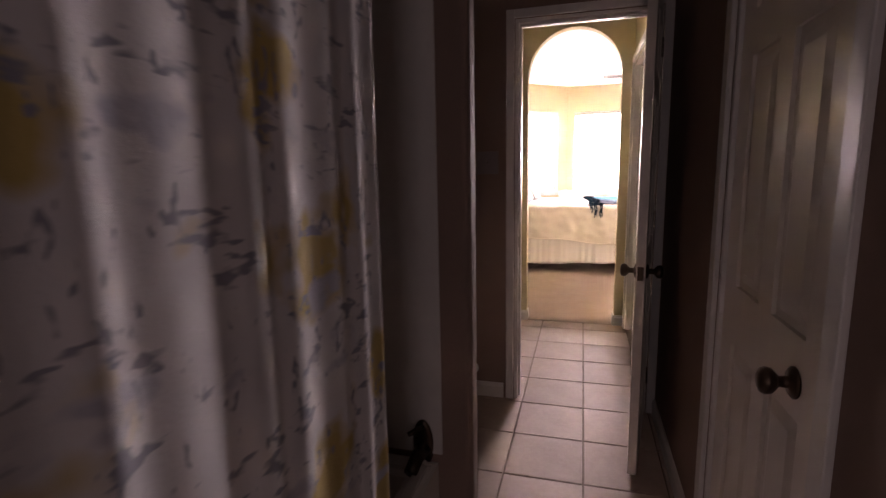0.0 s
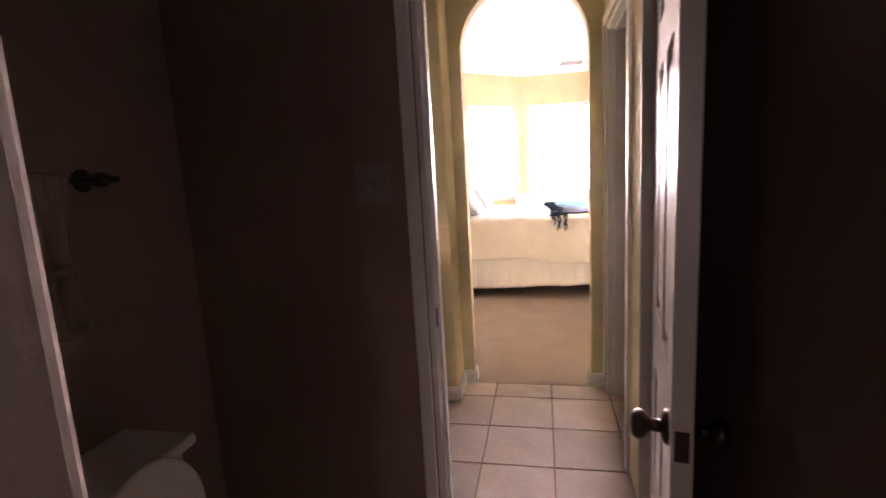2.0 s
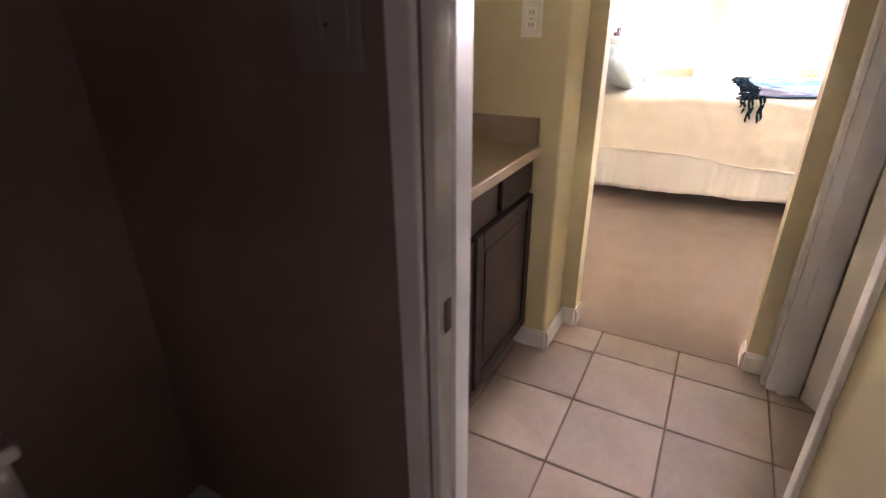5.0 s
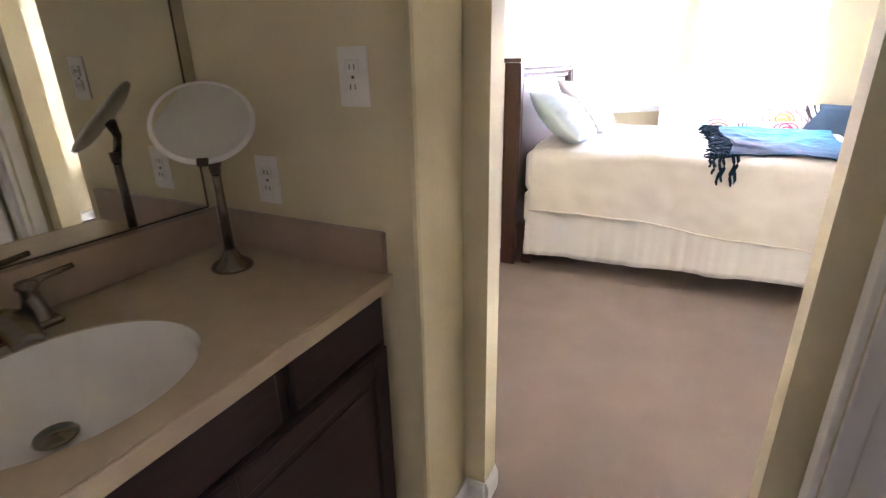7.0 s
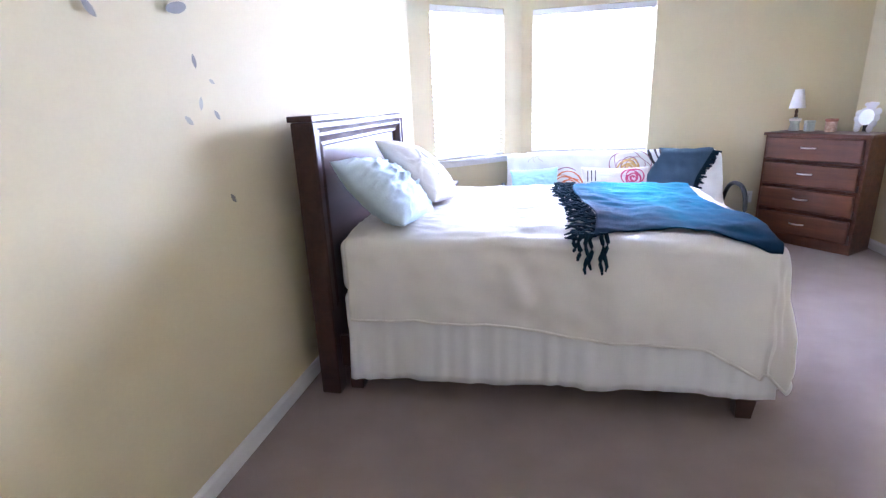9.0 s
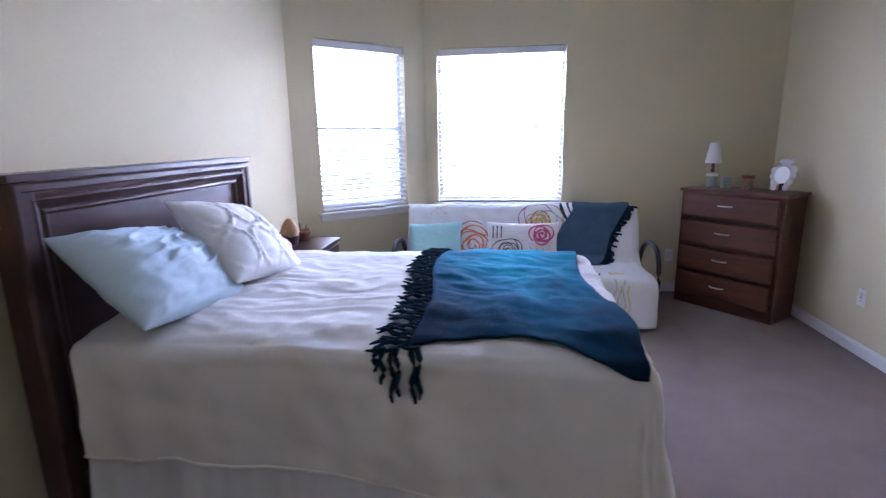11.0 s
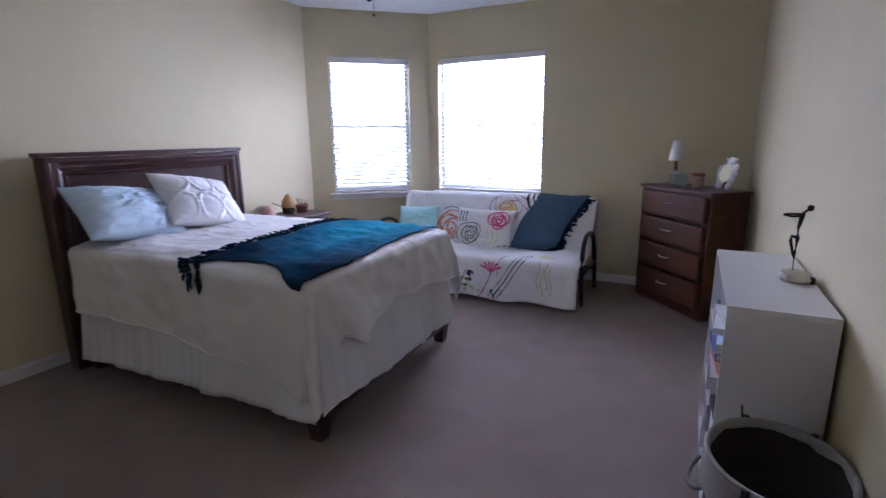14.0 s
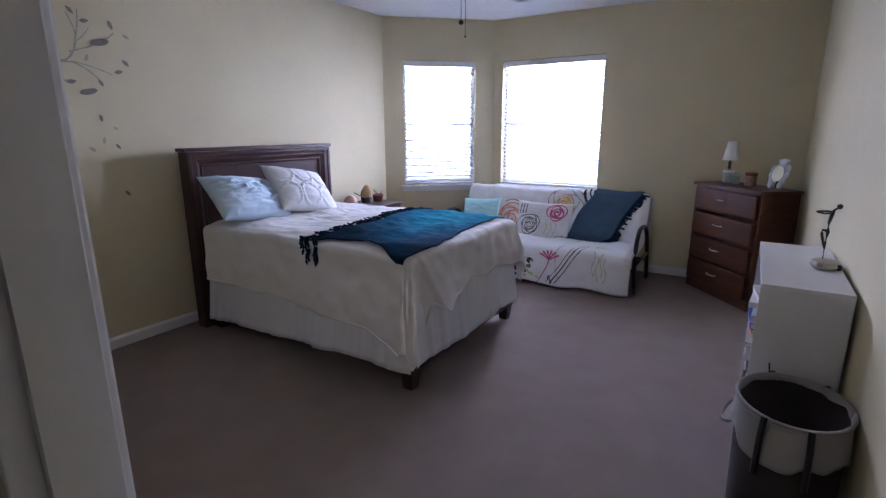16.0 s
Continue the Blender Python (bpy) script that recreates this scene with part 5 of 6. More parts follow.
fc = thing("futon_cover", "white quilted futon cover printed with large sketched flowers", "sofa cover", (0.72, 6.9, 0.42))
part("cloth", sheet(bmesh.new(), lambda u, v: futon_point(u, v * PL[-1]), 120, 90, thick=0.004), SHEET, fc, smooth=True)


def ribbon(pts, width, surface):
    """A brush stroke over a surface; pts are flat (a, b)."""
    bm = bmesh.new()
    prev = None
    for i, p in enumerate(pts):
        q0, q1 = pts[max(i - 1, 0)], pts[min(i + 1, len(pts) - 1)]
        dx, dy = q1[0] - q0[0], q1[1] - q0[1]
        l = math.hypot(dx, dy) or 1
        w = width * (0.6 + 0.5 * abs(math.sin(i * 0.55 + width * 99)))
        a = bm.verts.new(surface(p[0] - dy / l * w / 2, p[1] + dx / l * w / 2))
        b = bm.verts.new(surface(p[0] + dy / l * w / 2, p[1] - dx / l * w / 2))
        if prev:
            bm.faces.new((prev[0], prev[1], b, a))
        prev = (a, b)
    return bm


def spiral(cx, cy, r, turns, n=90, squash=1.0, wob=0.12):
    res = []
    for i in range(n + 1):
        t = i / n
        a = turns * 2 * math.pi * t
        rr = r * (0.12 + 0.88 * t) * (1 + wob * math.sin(a * 2.6 + cx * 9))
        res.append((cx + rr * math.cos(a), cy + rr * math.sin(a) * squash))
    return res


def on_futon(a, b):
    return futon_point((a - FX0) / (FX1 - FX0), b, 0.0045)


def stroke(pts, width, ink, surface=on_futon, parent=None):
    part("printed_stroke", ribbon(pts, width, surface), INK[ink], parent or fc)


SB, SF, SS = PL[5], PL[13], PL[9]
for k, (cx, cy, r, ink) in enumerate(((0.29, SB + 0.36, 0.195, "orange"), (0.87, SB + 0.14, 0.215, "mauve"), (0.87, SB + 0.16, 0.115, "gold"))):
    stroke(spiral(cx, cy, r, 4.4 if ink != "mauve" else 2.1, wob=0.09), 0.015 if ink != "mauve" else 0.010, ink)
    stroke(spiral(cx + 0.015, cy + 0.01, r * 0.9, 3.1, wob=0.2), 0.010 if ink != "mauve" else 0.007, ink)
stroke([(0.20 + 0.18 * t, SB + 0.17 - 0.03 * math.sin(t * 3.1)) for t in (i / 10 for i in range(11))], 0.012, "mauve")
for k, (r, w) in enumerate(((0.235, 0.030), (0.175, 0.018), (0.125, 0.028), (0.07, 0.016))):
    stroke([(1.30 + r * math.cos(a), SB - 0.02 + r * math.sin(a) * 0.95) for a in (0.5 + 2.9 * i / 24 for i in range(25))], w, "black")
# tall pink flower on the seat front
stroke([(0.98 - 0.15 * t + 0.02 * math.sin(3 * t), SF + 0.11 + 0.30 * t) for t in (i / 20 for i in range(21))], 0.010, "pink")
for k in range(6):
    a = -2.55 + k * 0.39
    stroke([(0.98 + 0.12 * t * math.cos(a), SF + 0.11 + 0.12 * t * math.sin(a) * (1 - 0.25 * t)) for t in (i / 8 for i in range(9))], 0.017, "pink")
for k, off in enumerate((0.0, 0.04, 0.085)):
    stroke([(1.23 + off - 0.27 * t ** 1.3, SF - 0.14 + 0.47 * t) for t in (i / 20 for i in range(21))], (0.006, 0.011, 0.008)[k], "black")
stroke([(1.10 - 0.06 * math.sin(3 * t), SF - 0.10 + 0.40 * t) for t in (i / 16 for i in range(17))], 0.006, "mauve")
stroke([(0.98 + 0.04 * t, SF + 0.30 - 0.04 * math.sin(6 * t)) for t in (i / 10 for i in range(11))], 0.010, "black")
for k in range(22):
    cx, cy = 0.62 + 0.24 * random.random(), SF + 0.13 + 0.20 * random.random()
    stroke(spiral(cx, cy, 0.017, 1.2, 14), 0.011, "black" if k % 3 else "green")
stroke([(0.74 - 0.08 * t, SF + 0.12 + 0.24 * t) for t in (i / 10 for i in range(11))], 0.006, "black")
for k in range(4):
    stroke([(1.40 + 0.035 * k + 0.012 * math.sin(7 * t + k), SF - 0.02 + 0.05 * (k % 2) + 0.24 * t) for t in (i / 12 for i in range(13))], 0.010, "green" if k % 2 else "sand")
for k in range(3):
    stroke([(1.44 + 0.055 * math.cos(t * 5 + k), SF - 0.15 + 0.03 * math.sin(t * 5) + 0.012 * k) for t in (i / 10 for i in range(9))], 0.022, "lemon")
stroke([(0.52 + 0.08 * math.sin(3 * t), SB + 0.40 + 0.24 * t) for t in (i / 12 for i in range(13))], 0.010, "green")
for k in range(3):
    stroke([(-0.06 + 0.03 * math.sin(5 * t + k) + 0.05 * k, SB - 0.02 + 0.10 * t) for t in (i / 8 for i in range(9))], 0.006, "sand")

# cushions and throw on the futon
pillow("cushion", "aqua satin square cushion on the futon", AQUA, pose(-0.02, 6.92, 0.585, 0, 0, 0) @ pose(0, 0, 0, -24, 0, 0) @ pose(0, 0, 0, 0, -4, 0), 0.47, 0.36, 0.13)
pr = pillow("cushion", "white cushion with a printed pink rose on the futon", SHEET, pose(0.73, 6.905, 0.560, 0, 0, 0) @ pose(0, 0, 0, -24, 0, 0), 0.62, 0.43, 0.13)


def on_cushion(a, b):
    u, v = a / 0.31, b / 0.215
    k = max(0.0, (1 - min(1, abs(u)) ** 2.6) * (1 - min(1, abs(v)) ** 2.6)) ** 0.55
    return PLACE[pr] @ Vector((a, -(0.065 * k + 0.012), b))


for cx, cy, r, ink, tr in ((0.165, 0.090, 0.105, "pink", 3.6), (0.155, 0.085, 0.075, "pink", 2.2), (-0.12, -0.06, 0.135, "black", 2.6), (-0.115, -0.055, 0.100, "black", 3.2)):
    stroke(spiral(cx, cy, r, tr), 0.013 if ink == "pink" else 0.0075, ink, on_cushion, pr)
for k in range(3):
    stroke([(0.06 + 0.05 * k + 0.02 * math.sin(4 * t), -0.02 - 0.14 * t) for t in (i / 10 for i in range(11))], 0.008, "green", on_cushion, pr)
for k in range(3):
    stroke([(-0.25 + 0.035 * k, 0.17 - 0.11 * t) for t in (i / 8 for i in range(9))], 0.010, "black", on_cushion, pr)

th2 = thing("throw_blanket", "slate blue knitted throw draped over the futon back", "blanket", (1.35, 7.0, 0.6))


def throw2_point(u, v):
    s = PL[2] + v * (PL[10] + 0.02 - PL[2])
    t = max(0.0, (s - PL[5]) / (PL[10] - PL[5]))
    x0 = 1.16 - 0.26 * t
    x1 = 1.63 - 0.28 * t
    x = x0 + u * (x1 - x0) + 0.02 * math.sin(v * 9)
    return futon_point((x - FX0) / (FX1 - FX0), s, 0.012 + 0.008 * abs(noise.noise(Vector((u * 4, v * 5, 3)))))


part("cloth", sheet(bmesh.new(), throw2_point, 30, 50, thick=0.008), THROW2, th2, smooth=True)
for k in range(22):
    u = k / 21
    a = throw2_point(u, 1.0)
    b = a + Vector((random.uniform(-0.02, 0.02), -random.uniform(0.03, 0.06), 0.004))
    part("fringe", tube(bmesh.new(), [a, (a + b) / 2 + Vector((0, 0, 0.006)), b], 0.004, 5), THROW2, th2)

for k in range(72):
    v = 0.24 + 0.72 * k / 71
    a = throw2_point(1.0, v)
    ln = random.uniform(0.02, 0.085)
    pts = [a + Vector((ln * i / 3 - 0.012, random.uniform(-0.006, 0.006) * i, 0.004 - 0.004 * i)) for i in range(4)]
    part("fringe", tube(bmesh.new(), pts, 0.009, 5), FRINGE, th2)

# ---- dresser standing across the corner ----
D0, D1 = Vector((2.118, 7.272, 0)), Vector((2.650, 6.650, 0))
dd = (D1 - D0).normalized()
DM = Matrix.Translation(D0) @ Matrix.Rotation(math.atan2(dd.y, dd.x), 4, "Z")
DW, DD, DH = (D1 - D0).length, 0.365, 1.0
dr = thing("dresser", "brown stained pine chest of four drawers across the corner", "dresser", m=DM)
part("side_panel", block(0, 0.022, 0.012, DD, 0, DH, r=0.003), PINE, dr, local=True)
part("side_panel", block(DW - 0.022, DW, 0.012, DD, 0, DH, r=0.003), PINE, dr, local=True)
part("back_panel", block(0.022, DW - 0.022, DD - 0.012, DD, 0.02, DH), PINE, dr, local=True)
part("top", block(-0.012, DW + 0.022, -0.016, DD + 0.001, DH + 0.0005, DH + 0.025, r=0.006, seg=3), PINE, dr, local=True)
part("plinth", block(0.022, DW - 0.022, 0.02, 0.04, 0, 0.075), PINE, dr, local=True)
for z in (0.075, 0.305, 0.535, 0.765, 0.985):
    part("divider", block(0.022, DW - 0.022, 0.018, DD - 0.014, z, z + 0.014), PINE, dr, local=True)
for z in (0.085, 0.315, 0.545, 0.775):
    d = part("drawer", block(0.030, DW - 0.030, -0.020, 0.016, z + 0.010, z + 0.210, r=0.014, seg=3), PINE, dr, local=True)
    hx, hz = DW * 0.475, z + 0.125
    part("handle", tube(bmesh.new(), bez((hx - 0.058, -0.020, hz), (hx - 0.048, -0.058, hz), (hx + 0.048, -0.058, hz), (hx + 0.058, -0.020, hz), 12), 0.0068, 10), SILVER, d, "satin silver bow handle", local=True, smooth=True)

tz = DH + 0.0265
lp = thing("table_lamp", "small table lamp with white shade and speckled base", "lamp", (2.375, 7.335, tz))
part("base", lathe(bmesh.new(), [(0, 0), (0.042, 0), (0.045, 0.01), (0.036, 0.06), (0.045, 0.09), (0.030, 0.115), (0.012, 0.125), (0, 0.127)], (2.375, 7.335, tz), 24), SAGE, lp, smooth=True)
part("base_ribbon", lathe(bmesh.new(), [(0.034, 0.085), (0.05, 0.095), (0.047, 0.112), (0.033, 0.115)], (2.375, 7.335, tz), 20), SHADE, lp, smooth=True)
part("stem", lathe(bmesh.new(), [(0.012, 0.12), (0.016, 0.14), (0.010, 0.155), (0.015, 0.175), (0.008, 0.2), (0.006, 0.25), (0, 0.25)], (2.375, 7.335, tz), 16), BOOKBROWN, lp, smooth=True)
part("shade", lathe(bmesh.new(), [(0.066, 0.205), (0.036, 0.375), (0.034, 0.375), (0.064, 0.205)], (2.375, 7.335, tz), 32), SHADE, lp, "white tapered cloth shade", smooth=True)
bx = thing("trinket_box", "small sage green box on the dresser", "box", (2.44, 7.20, tz))
part("body", block(2.405, 2.475, 7.17, 7.23, tz, tz + 0.075, r=0.006), SAGE, bx)
part("lid", block(2.402, 2.478, 7.167, 7.233, tz + 0.076, tz + 0.098, r=0.008), SAGE, bx)
cp = thing("tin_cup", "small patterned red and cream tin on the dresser", "cup", (2.56, 7.085, tz))
part("body", lathe(bmesh.new(), [(0, 0), (0.042, 0), (0.044, 0.004), (0.044, 0.105), (0.046, 0.112), (0.040, 0.112), (0.040, 0.01), (0, 0.01)], (2.56, 7.085, tz), 28), RED, cp, smooth=True)
part("rim", lathe(bmesh.new(), [(0.0445, 0.09), (0.048, 0.093), (0.048, 0.113), (0.0445, 0.114)], (2.56, 7.085, tz), 28), TERRA, cp, smooth=True)

fp = thing("picture_frame", "ornate shell-edged silver frame with bright glass on the dresser", "picture frame", m=pose(2.735, 6.93, tz, -14, 0, -42))
bm = bmesh.new()
for x, z, rx, rz in ((0.012, 0.222, 0.036, 0.036), (0.0, 0.175, 0.058, 0.036), (-0.060, 0.160, 0.026, 0.030), (0.064, 0.172, 0.026, 0.034), (-0.066, 0.115, 0.022, 0.030), (0.066, 0.120, 0.022, 0.030),
                     (-0.046, 0.070, 0.030, 0.036), (0.046, 0.074, 0.030, 0.036), (-0.050, 0.032, 0.024, 0.031), (0.036, 0.032, 0.024, 0.031), (-0.022, 0.236, 0.016, 0.016), (0.044, 0.238, 0.016, 0.016)):
    lathe(bm, [(0, -0.010), (0.75, -0.008), (1.0, 0.0), (0.75, 0.008), (0, 0.010)], seg=18, sx=rx, sy=rz, m=Matrix.Translation((x, 0.0, z)) @ Matrix.Rotation(math.pi / 2, 4, "X"))
part("shell_border", bm, LAMINATE, fp, local=True, smooth=True)
part("glass", lathe(bmesh.new(), [(0, -0.002), (0.052, -0.002), (0.052, 0.004), (0, 0.004)], seg=32, sy=1.30, m=Matrix.Translation((0, -0.012, 0.125)) @ Matrix.Rotation(math.pi / 2, 4, "X")), MIRROR, fp, local=True)
part("easel_leg", block(-0.015, 0.015, 0.012, 0.016, 0.010, 0.15, m=pose(0, 0, 0, 0)), BLACK, fp, local=True)

# ---- bookcase and its contents ----
KX0, KX1, KY0, KY1, KH, KT = 2.648, 2.948, 4.208, 5.100, 0.918, 0.016
bc = thing("bookcase", "white laminate nine-cube bookcase along the wall", "bookcase", (2.8, 4.65, 0))
part("top", block(KX0, KX1, KY0, KY1, KH - KT, KH, r=0.001), LAMINATE, bc)
part("side_panel", block(KX0, KX1, KY0, KY0 + KT, 0, KH - KT - 0.0005, r=0.001), LAMINATE, bc)
part("side_panel", block(KX0, KX1, KY1 - KT, KY1, 0, KH - KT - 0.0005, r=0.001), LAMINATE, bc)
part("back_panel", block(KX1 - 0.005, KX1 - 0.001, KY0 + KT, KY1 - KT, 0.02, KH - KT - 0.001), LAMINATE, bc)
cw = (KY1 - KY0 - 4 * KT) / 3
ch = (KH - 0.03 - 4 * KT) / 3
SH = [0.03 + k * (ch + KT) for k in range(3)]
CYS = [KY0 + KT + k * (cw + KT) for k in range(3)]
for z in SH:
    part("shelf", block(KX0 + 0.002, KX1 - 0.006, KY0 + KT + 0.0005, KY1 - KT - 0.0005, z, z + KT), LAMINATE, bc)
for k in (1, 2):
    part("divider", block(KX0 + 0.001, KX1 - 0.006, CYS[k] - KT, CYS[k], 0.03 + KT, KH - KT - 0.0008), LAMINATE, bc)
part("kick_board", block(KX0 + 0.012, KX0 + 0.02, KY0 + KT, KY1 - KT, 0, 0.029), LAMINATE, bc)


def book(x0, x1, y0, y1, z0, z1, cover, label="", flat=False, tilt=0.0):
    b = thing("book", label, "book", ((x0 + x1) / 2, (y0 + y1) / 2, z0), group="books in the bookcase")
    m = Matrix.Translation(((x0 + x1) / 2, (y0 + y1) / 2, z0)) @ Matrix.Rotation(radians(tilt), 4, "Z" if flat else "X")
    w, d, h = (x1 - x0) / 2, (y1 - y0) / 2, z1 - z0
    c = 0.0025
    bm = bmesh.new()
    if flat:
        box(bm, -w, w, -d, d, 0, c, m=m), box(bm, -w, w, -d, d, h - c, h, m=m), box(bm, -w, -w + c, -d, d, c, h - c, m=m)
        part("pages", block(-w + c + 0.0005, w - 0.004, -d + 0.004, d - 0.004, c + 0.0003, h - c - 0.0003, m=m), PAPER, b)
    else:
        box(bm, -w, w, -d, -d + c, 0, h, m=m), box(bm, -w, w, d - c, d, 0, h, m=m), box(bm, -w, -w + c, -d + c, d - c, 0, h, m=m)
        part("pages", block(-w + c + 0.0005, w - 0.004, -d + c + 0.0003, d - c - 0.0003, 0.004, h - 0.004, m=m), PAPER, b)
    part("cover", bm, cover, b)
    return b


X0 = KX0 + 0.015
z2, z1_, z0_ = SH[2] + KT + 0.0008, SH[1] + KT + 0.0008, SH[0] + KT + 0.0008
for k, (t, c, lab) in enumerate(((0.03, BOOKBROWN, "dark brown hardback standing in the bookcase"), (0.028, BOOKBLACK, "black paperback standing in the bookcase"), (0.022, BOOKNAVY, "navy paperback standing in the bookcase"), (0.03, BOOKGREY, "grey paperback standing in the bookcase"))):
    y = CYS[2] + 0.004 + sum((0.03, 0.028, 0.022)[:k]) + 0.001 * k
    book(X0 + 0.05 + 0.01 * k, X0 + 0.24, y, y + t, z2, z2 + 0.20 + 0.012 * (k % 2), c, lab)
zz = z2
for k, (t, c, lab) in enumerate(((0.020, BOOKGREY, "grey magazine lying in the bookcase stack"), (0.036, BOOKGREY, "thick grey book lying in the stack"), (0.022, PAPER, "white book lying in the stack"), (0.034, BOOKBLUE, "bright blue textbook lying in the stack"), (0.028, BOOKTEAL, "teal book lying in the stack"), (0.026, PAPER, "white notebook lying on the stack"))):
    book(X0 - 0.012 + 0.008 * (k % 3), X0 + 0.23, CYS[1] + 0.012 + 0.006 * (k % 2), CYS[1] + cw - 0.014 - 0.012 * (k % 3), zz, zz + t, c, lab, True, (1.5, -2, 3, -3.5, 2.5, -1)[k])
    zz += t + 0.0006
zz = z2
for k, (t, c, lab) in enumerate(((0.022, BOOKGREY, "grey book at the bottom of a stack"), (0.026, INK["orange"], "orange-red folder near the bottom of a stack"), (0.030, PAPER, "white bound papers in a stack"), (0.026, BOOKNAVY, "navy folder in a stack"), (0.034, PAPER, "white bound papers in a stack"), (0.030, BOOKBLUE, "blue binder lying in a stack"), (0.024, PAPER, "loose white papers on a stack"), (0.016, PAPER, "white envelope on top of a stack"))):
    book(X0 - 0.035 + 0.012 * (k % 3), X0 + 0.21, CYS[0] + 0.012 + 0.01 * (k % 2), CYS[0] + cw - 0.012 - 0.012 * (k % 2), zz, zz + t, c, lab, True, (-1, 4, -3, 2.5, -4, 3.5, -5, 6)[k])
    zz += t + 0.0006
cb = thing("storage_box", "white box with a dark printed shape in the bookcase", "box", (X0 + 0.08, CYS[2] + 0.07, z1_))
part("body", block(X0 + 0.01, X0 + 0.16, CYS[2] + 0.01, CYS[2] + 0.13, z1_, z1_ + 0.19, r=0.004), PLASTIC, cb)
part("lid", block(X0 + 0.006, X0 + 0.164, CYS[2] + 0.006, CYS[2] + 0.134, z1_ + 0.1905, z1_ + 0.215, r=0.006), BOOKBLACK, cb)
bm = bmesh.new()
shape = [(0.035, 0.10), (0.055, 0.10), (0.055, 0.125), (0.07, 0.125), (0.07, 0.108), (0.10, 0.10), (0.098, 0.08), (0.08, 0.06), (0.072, 0.045), (0.06, 0.065), (0.045, 0.085)]
extrude_outline(bm, [(X0 + 0.0085, CYS[2] + 0.135 - a, z1_ + b + 0.01) for a, b in shape], (-0.001, 0, 0))
part("printed_shape", bm, BOOKBLACK, cb)
part("printed_bar", block(X0 + 0.0075, X0 + 0.0085, CYS[2] + 0.035, CYS[2] + 0.105, z1_ + 0.022, z1_ + 0.038), BOOKNAVY, cb)
for k, (t, c, lab) in enumerate(((0.02, PINK, "thin pink book standing in the bookcase"), (0.03, BOOKGREY, "grey book leaning in the bookcase"), (0.028, PAPER, "white book leaning in the bookcase"), (0.03, BOOKBLACK, "black-spined book leaning in the bookcase"), (0.035, PAPER, "cream book leaning in the bookcase"))):
    y = CYS[1] + cw - 0.012 - sum((0.02, 0.03, 0.028, 0.03, 0.035)[:k + 1]) - 0.002 * k
    book(X0 + 0.01 + 0.008 * k, X0 + 0.22, y, y + t, z1_, z1_ + 0.215 - 0.01 * (k % 2), c, lab)
fb = thing("file_box", "magenta magazine file in the bookcase", "file box", (X0 + 0.1, CYS[2] + 0.06, z0_))
bm = bmesh.new()
for a in ((0, 0.22, 0.0, 0.004, 0, 0.2), (0, 0.22, 0.096, 0.1, 0, 0.2), (0, 0.004, 0.004, 0.096, 0, 0.2), (0.216, 0.22, 0.004, 0.096, 0, 0.2), (0.004, 0.216, 0.004, 0.096, 0, 0.004)):
    box(bm, X0 + 0.01 + a[0], X0 + 0.01 + a[1], CYS[2] + 0.012 + a[2], CYS[2] + 0.012 + a[3], z0_ + a[4], z0_ + a[5])
part("body", bm, PINK, fb)
zz = z1_
for k, (t, c, lab) in enumerate(((0.085, BOOKBLACK, "black storage case lying in the bookcase"), (0.02, PAPER, "white binder on the black case"), (0.03, BOOKBLACK, "black binder on top of the case"))):
    book(X0 - 0.02 + 0.006 * k, X0 + 0.24, CYS[0] + 0.015, CYS[0] + cw - 0.02, zz, zz + t, c, lab, True, (1, -4, 3)[k])
    zz += t + 0.0006
book(X0 + 0.0, X0 + 0.2, CYS[1] + 0.02, CYS[1] + 0.06, z1_, z1_ + 0.045, BOOKBLACK, "small black case beside the books", True)

fg = thing("figurine", "slim dark bronze figurine on a pale quartz stone base", "figurine", (2.885, 4.625, KH))
bm = bmesh.new()
lathe(bm, [(0, 0.001), (0.045, 0.001), (0.056, 0.014), (0.048, 0.032), (0.02, 0.040), (0, 0.04)], (2.885, 4.625, KH), 14, sy=1.25)
for v in bm.verts:
    v.co += Vector((0.004 * noise.noise(v.co * 40), 0.006 * noise.noise(v.co * 33), 0))
part("stone_base", bm, STONE, fg)
bm = bmesh.new()
F = lambda x, y, z: (2.875 - y, 4.625 + x, KH + 0.036 + z)
tube(bm, [F(0, 0, 0), F(0, 0.001, 0.07), F(0, -0.001, 0.125), F(0, 0.001, 0.165), F(0, -0.005, 0.205), F(0, -0.009, 0.222)], 0.006, 8, radii=[0.003, 0.0045, 0.0075, 0.0055, 0.0085, 0.005])
tube(bm, [F(0, -0.001, 0.128), F(0, 0.019, 0.132), F(0, 0.020, 0.118), F(0, 0.008, 0.070), F(0, 0.001, 0.050)], 0.006, 8, radii=[0.007, 0.006, 0.006, 0.0045, 0.003])
tube(bm, [F(0.004, -0.006, 0.208), F(0.008, 0.022, 0.203), F(0.006, 0.044, 0.208), F(0.0, 0.050, 0.211), F(-0.006, 0.040, 0.214), F(-0.006, 0.010, 0.216), F(0, -0.008, 0.214)], 0.004, 8)
lathe(bm, [(0, -0.013), (0.009, -0.008), (0.0115, 0), (0.009, 0.008), (0, 0.012)], F(0, -0.027, 0.238), 12)
tube(bm, [F(0, -0.008, 0.220), F(0, -0.022, 0.232)], 0.0045, 8)
part("bronze_form", bm, FIGURE, fg, smooth=True)
part("block", block(2.925, 2.942, 4.585, 4.603, KH + 0.001, KH + 0.026, r=0.003), BLACK, fg)

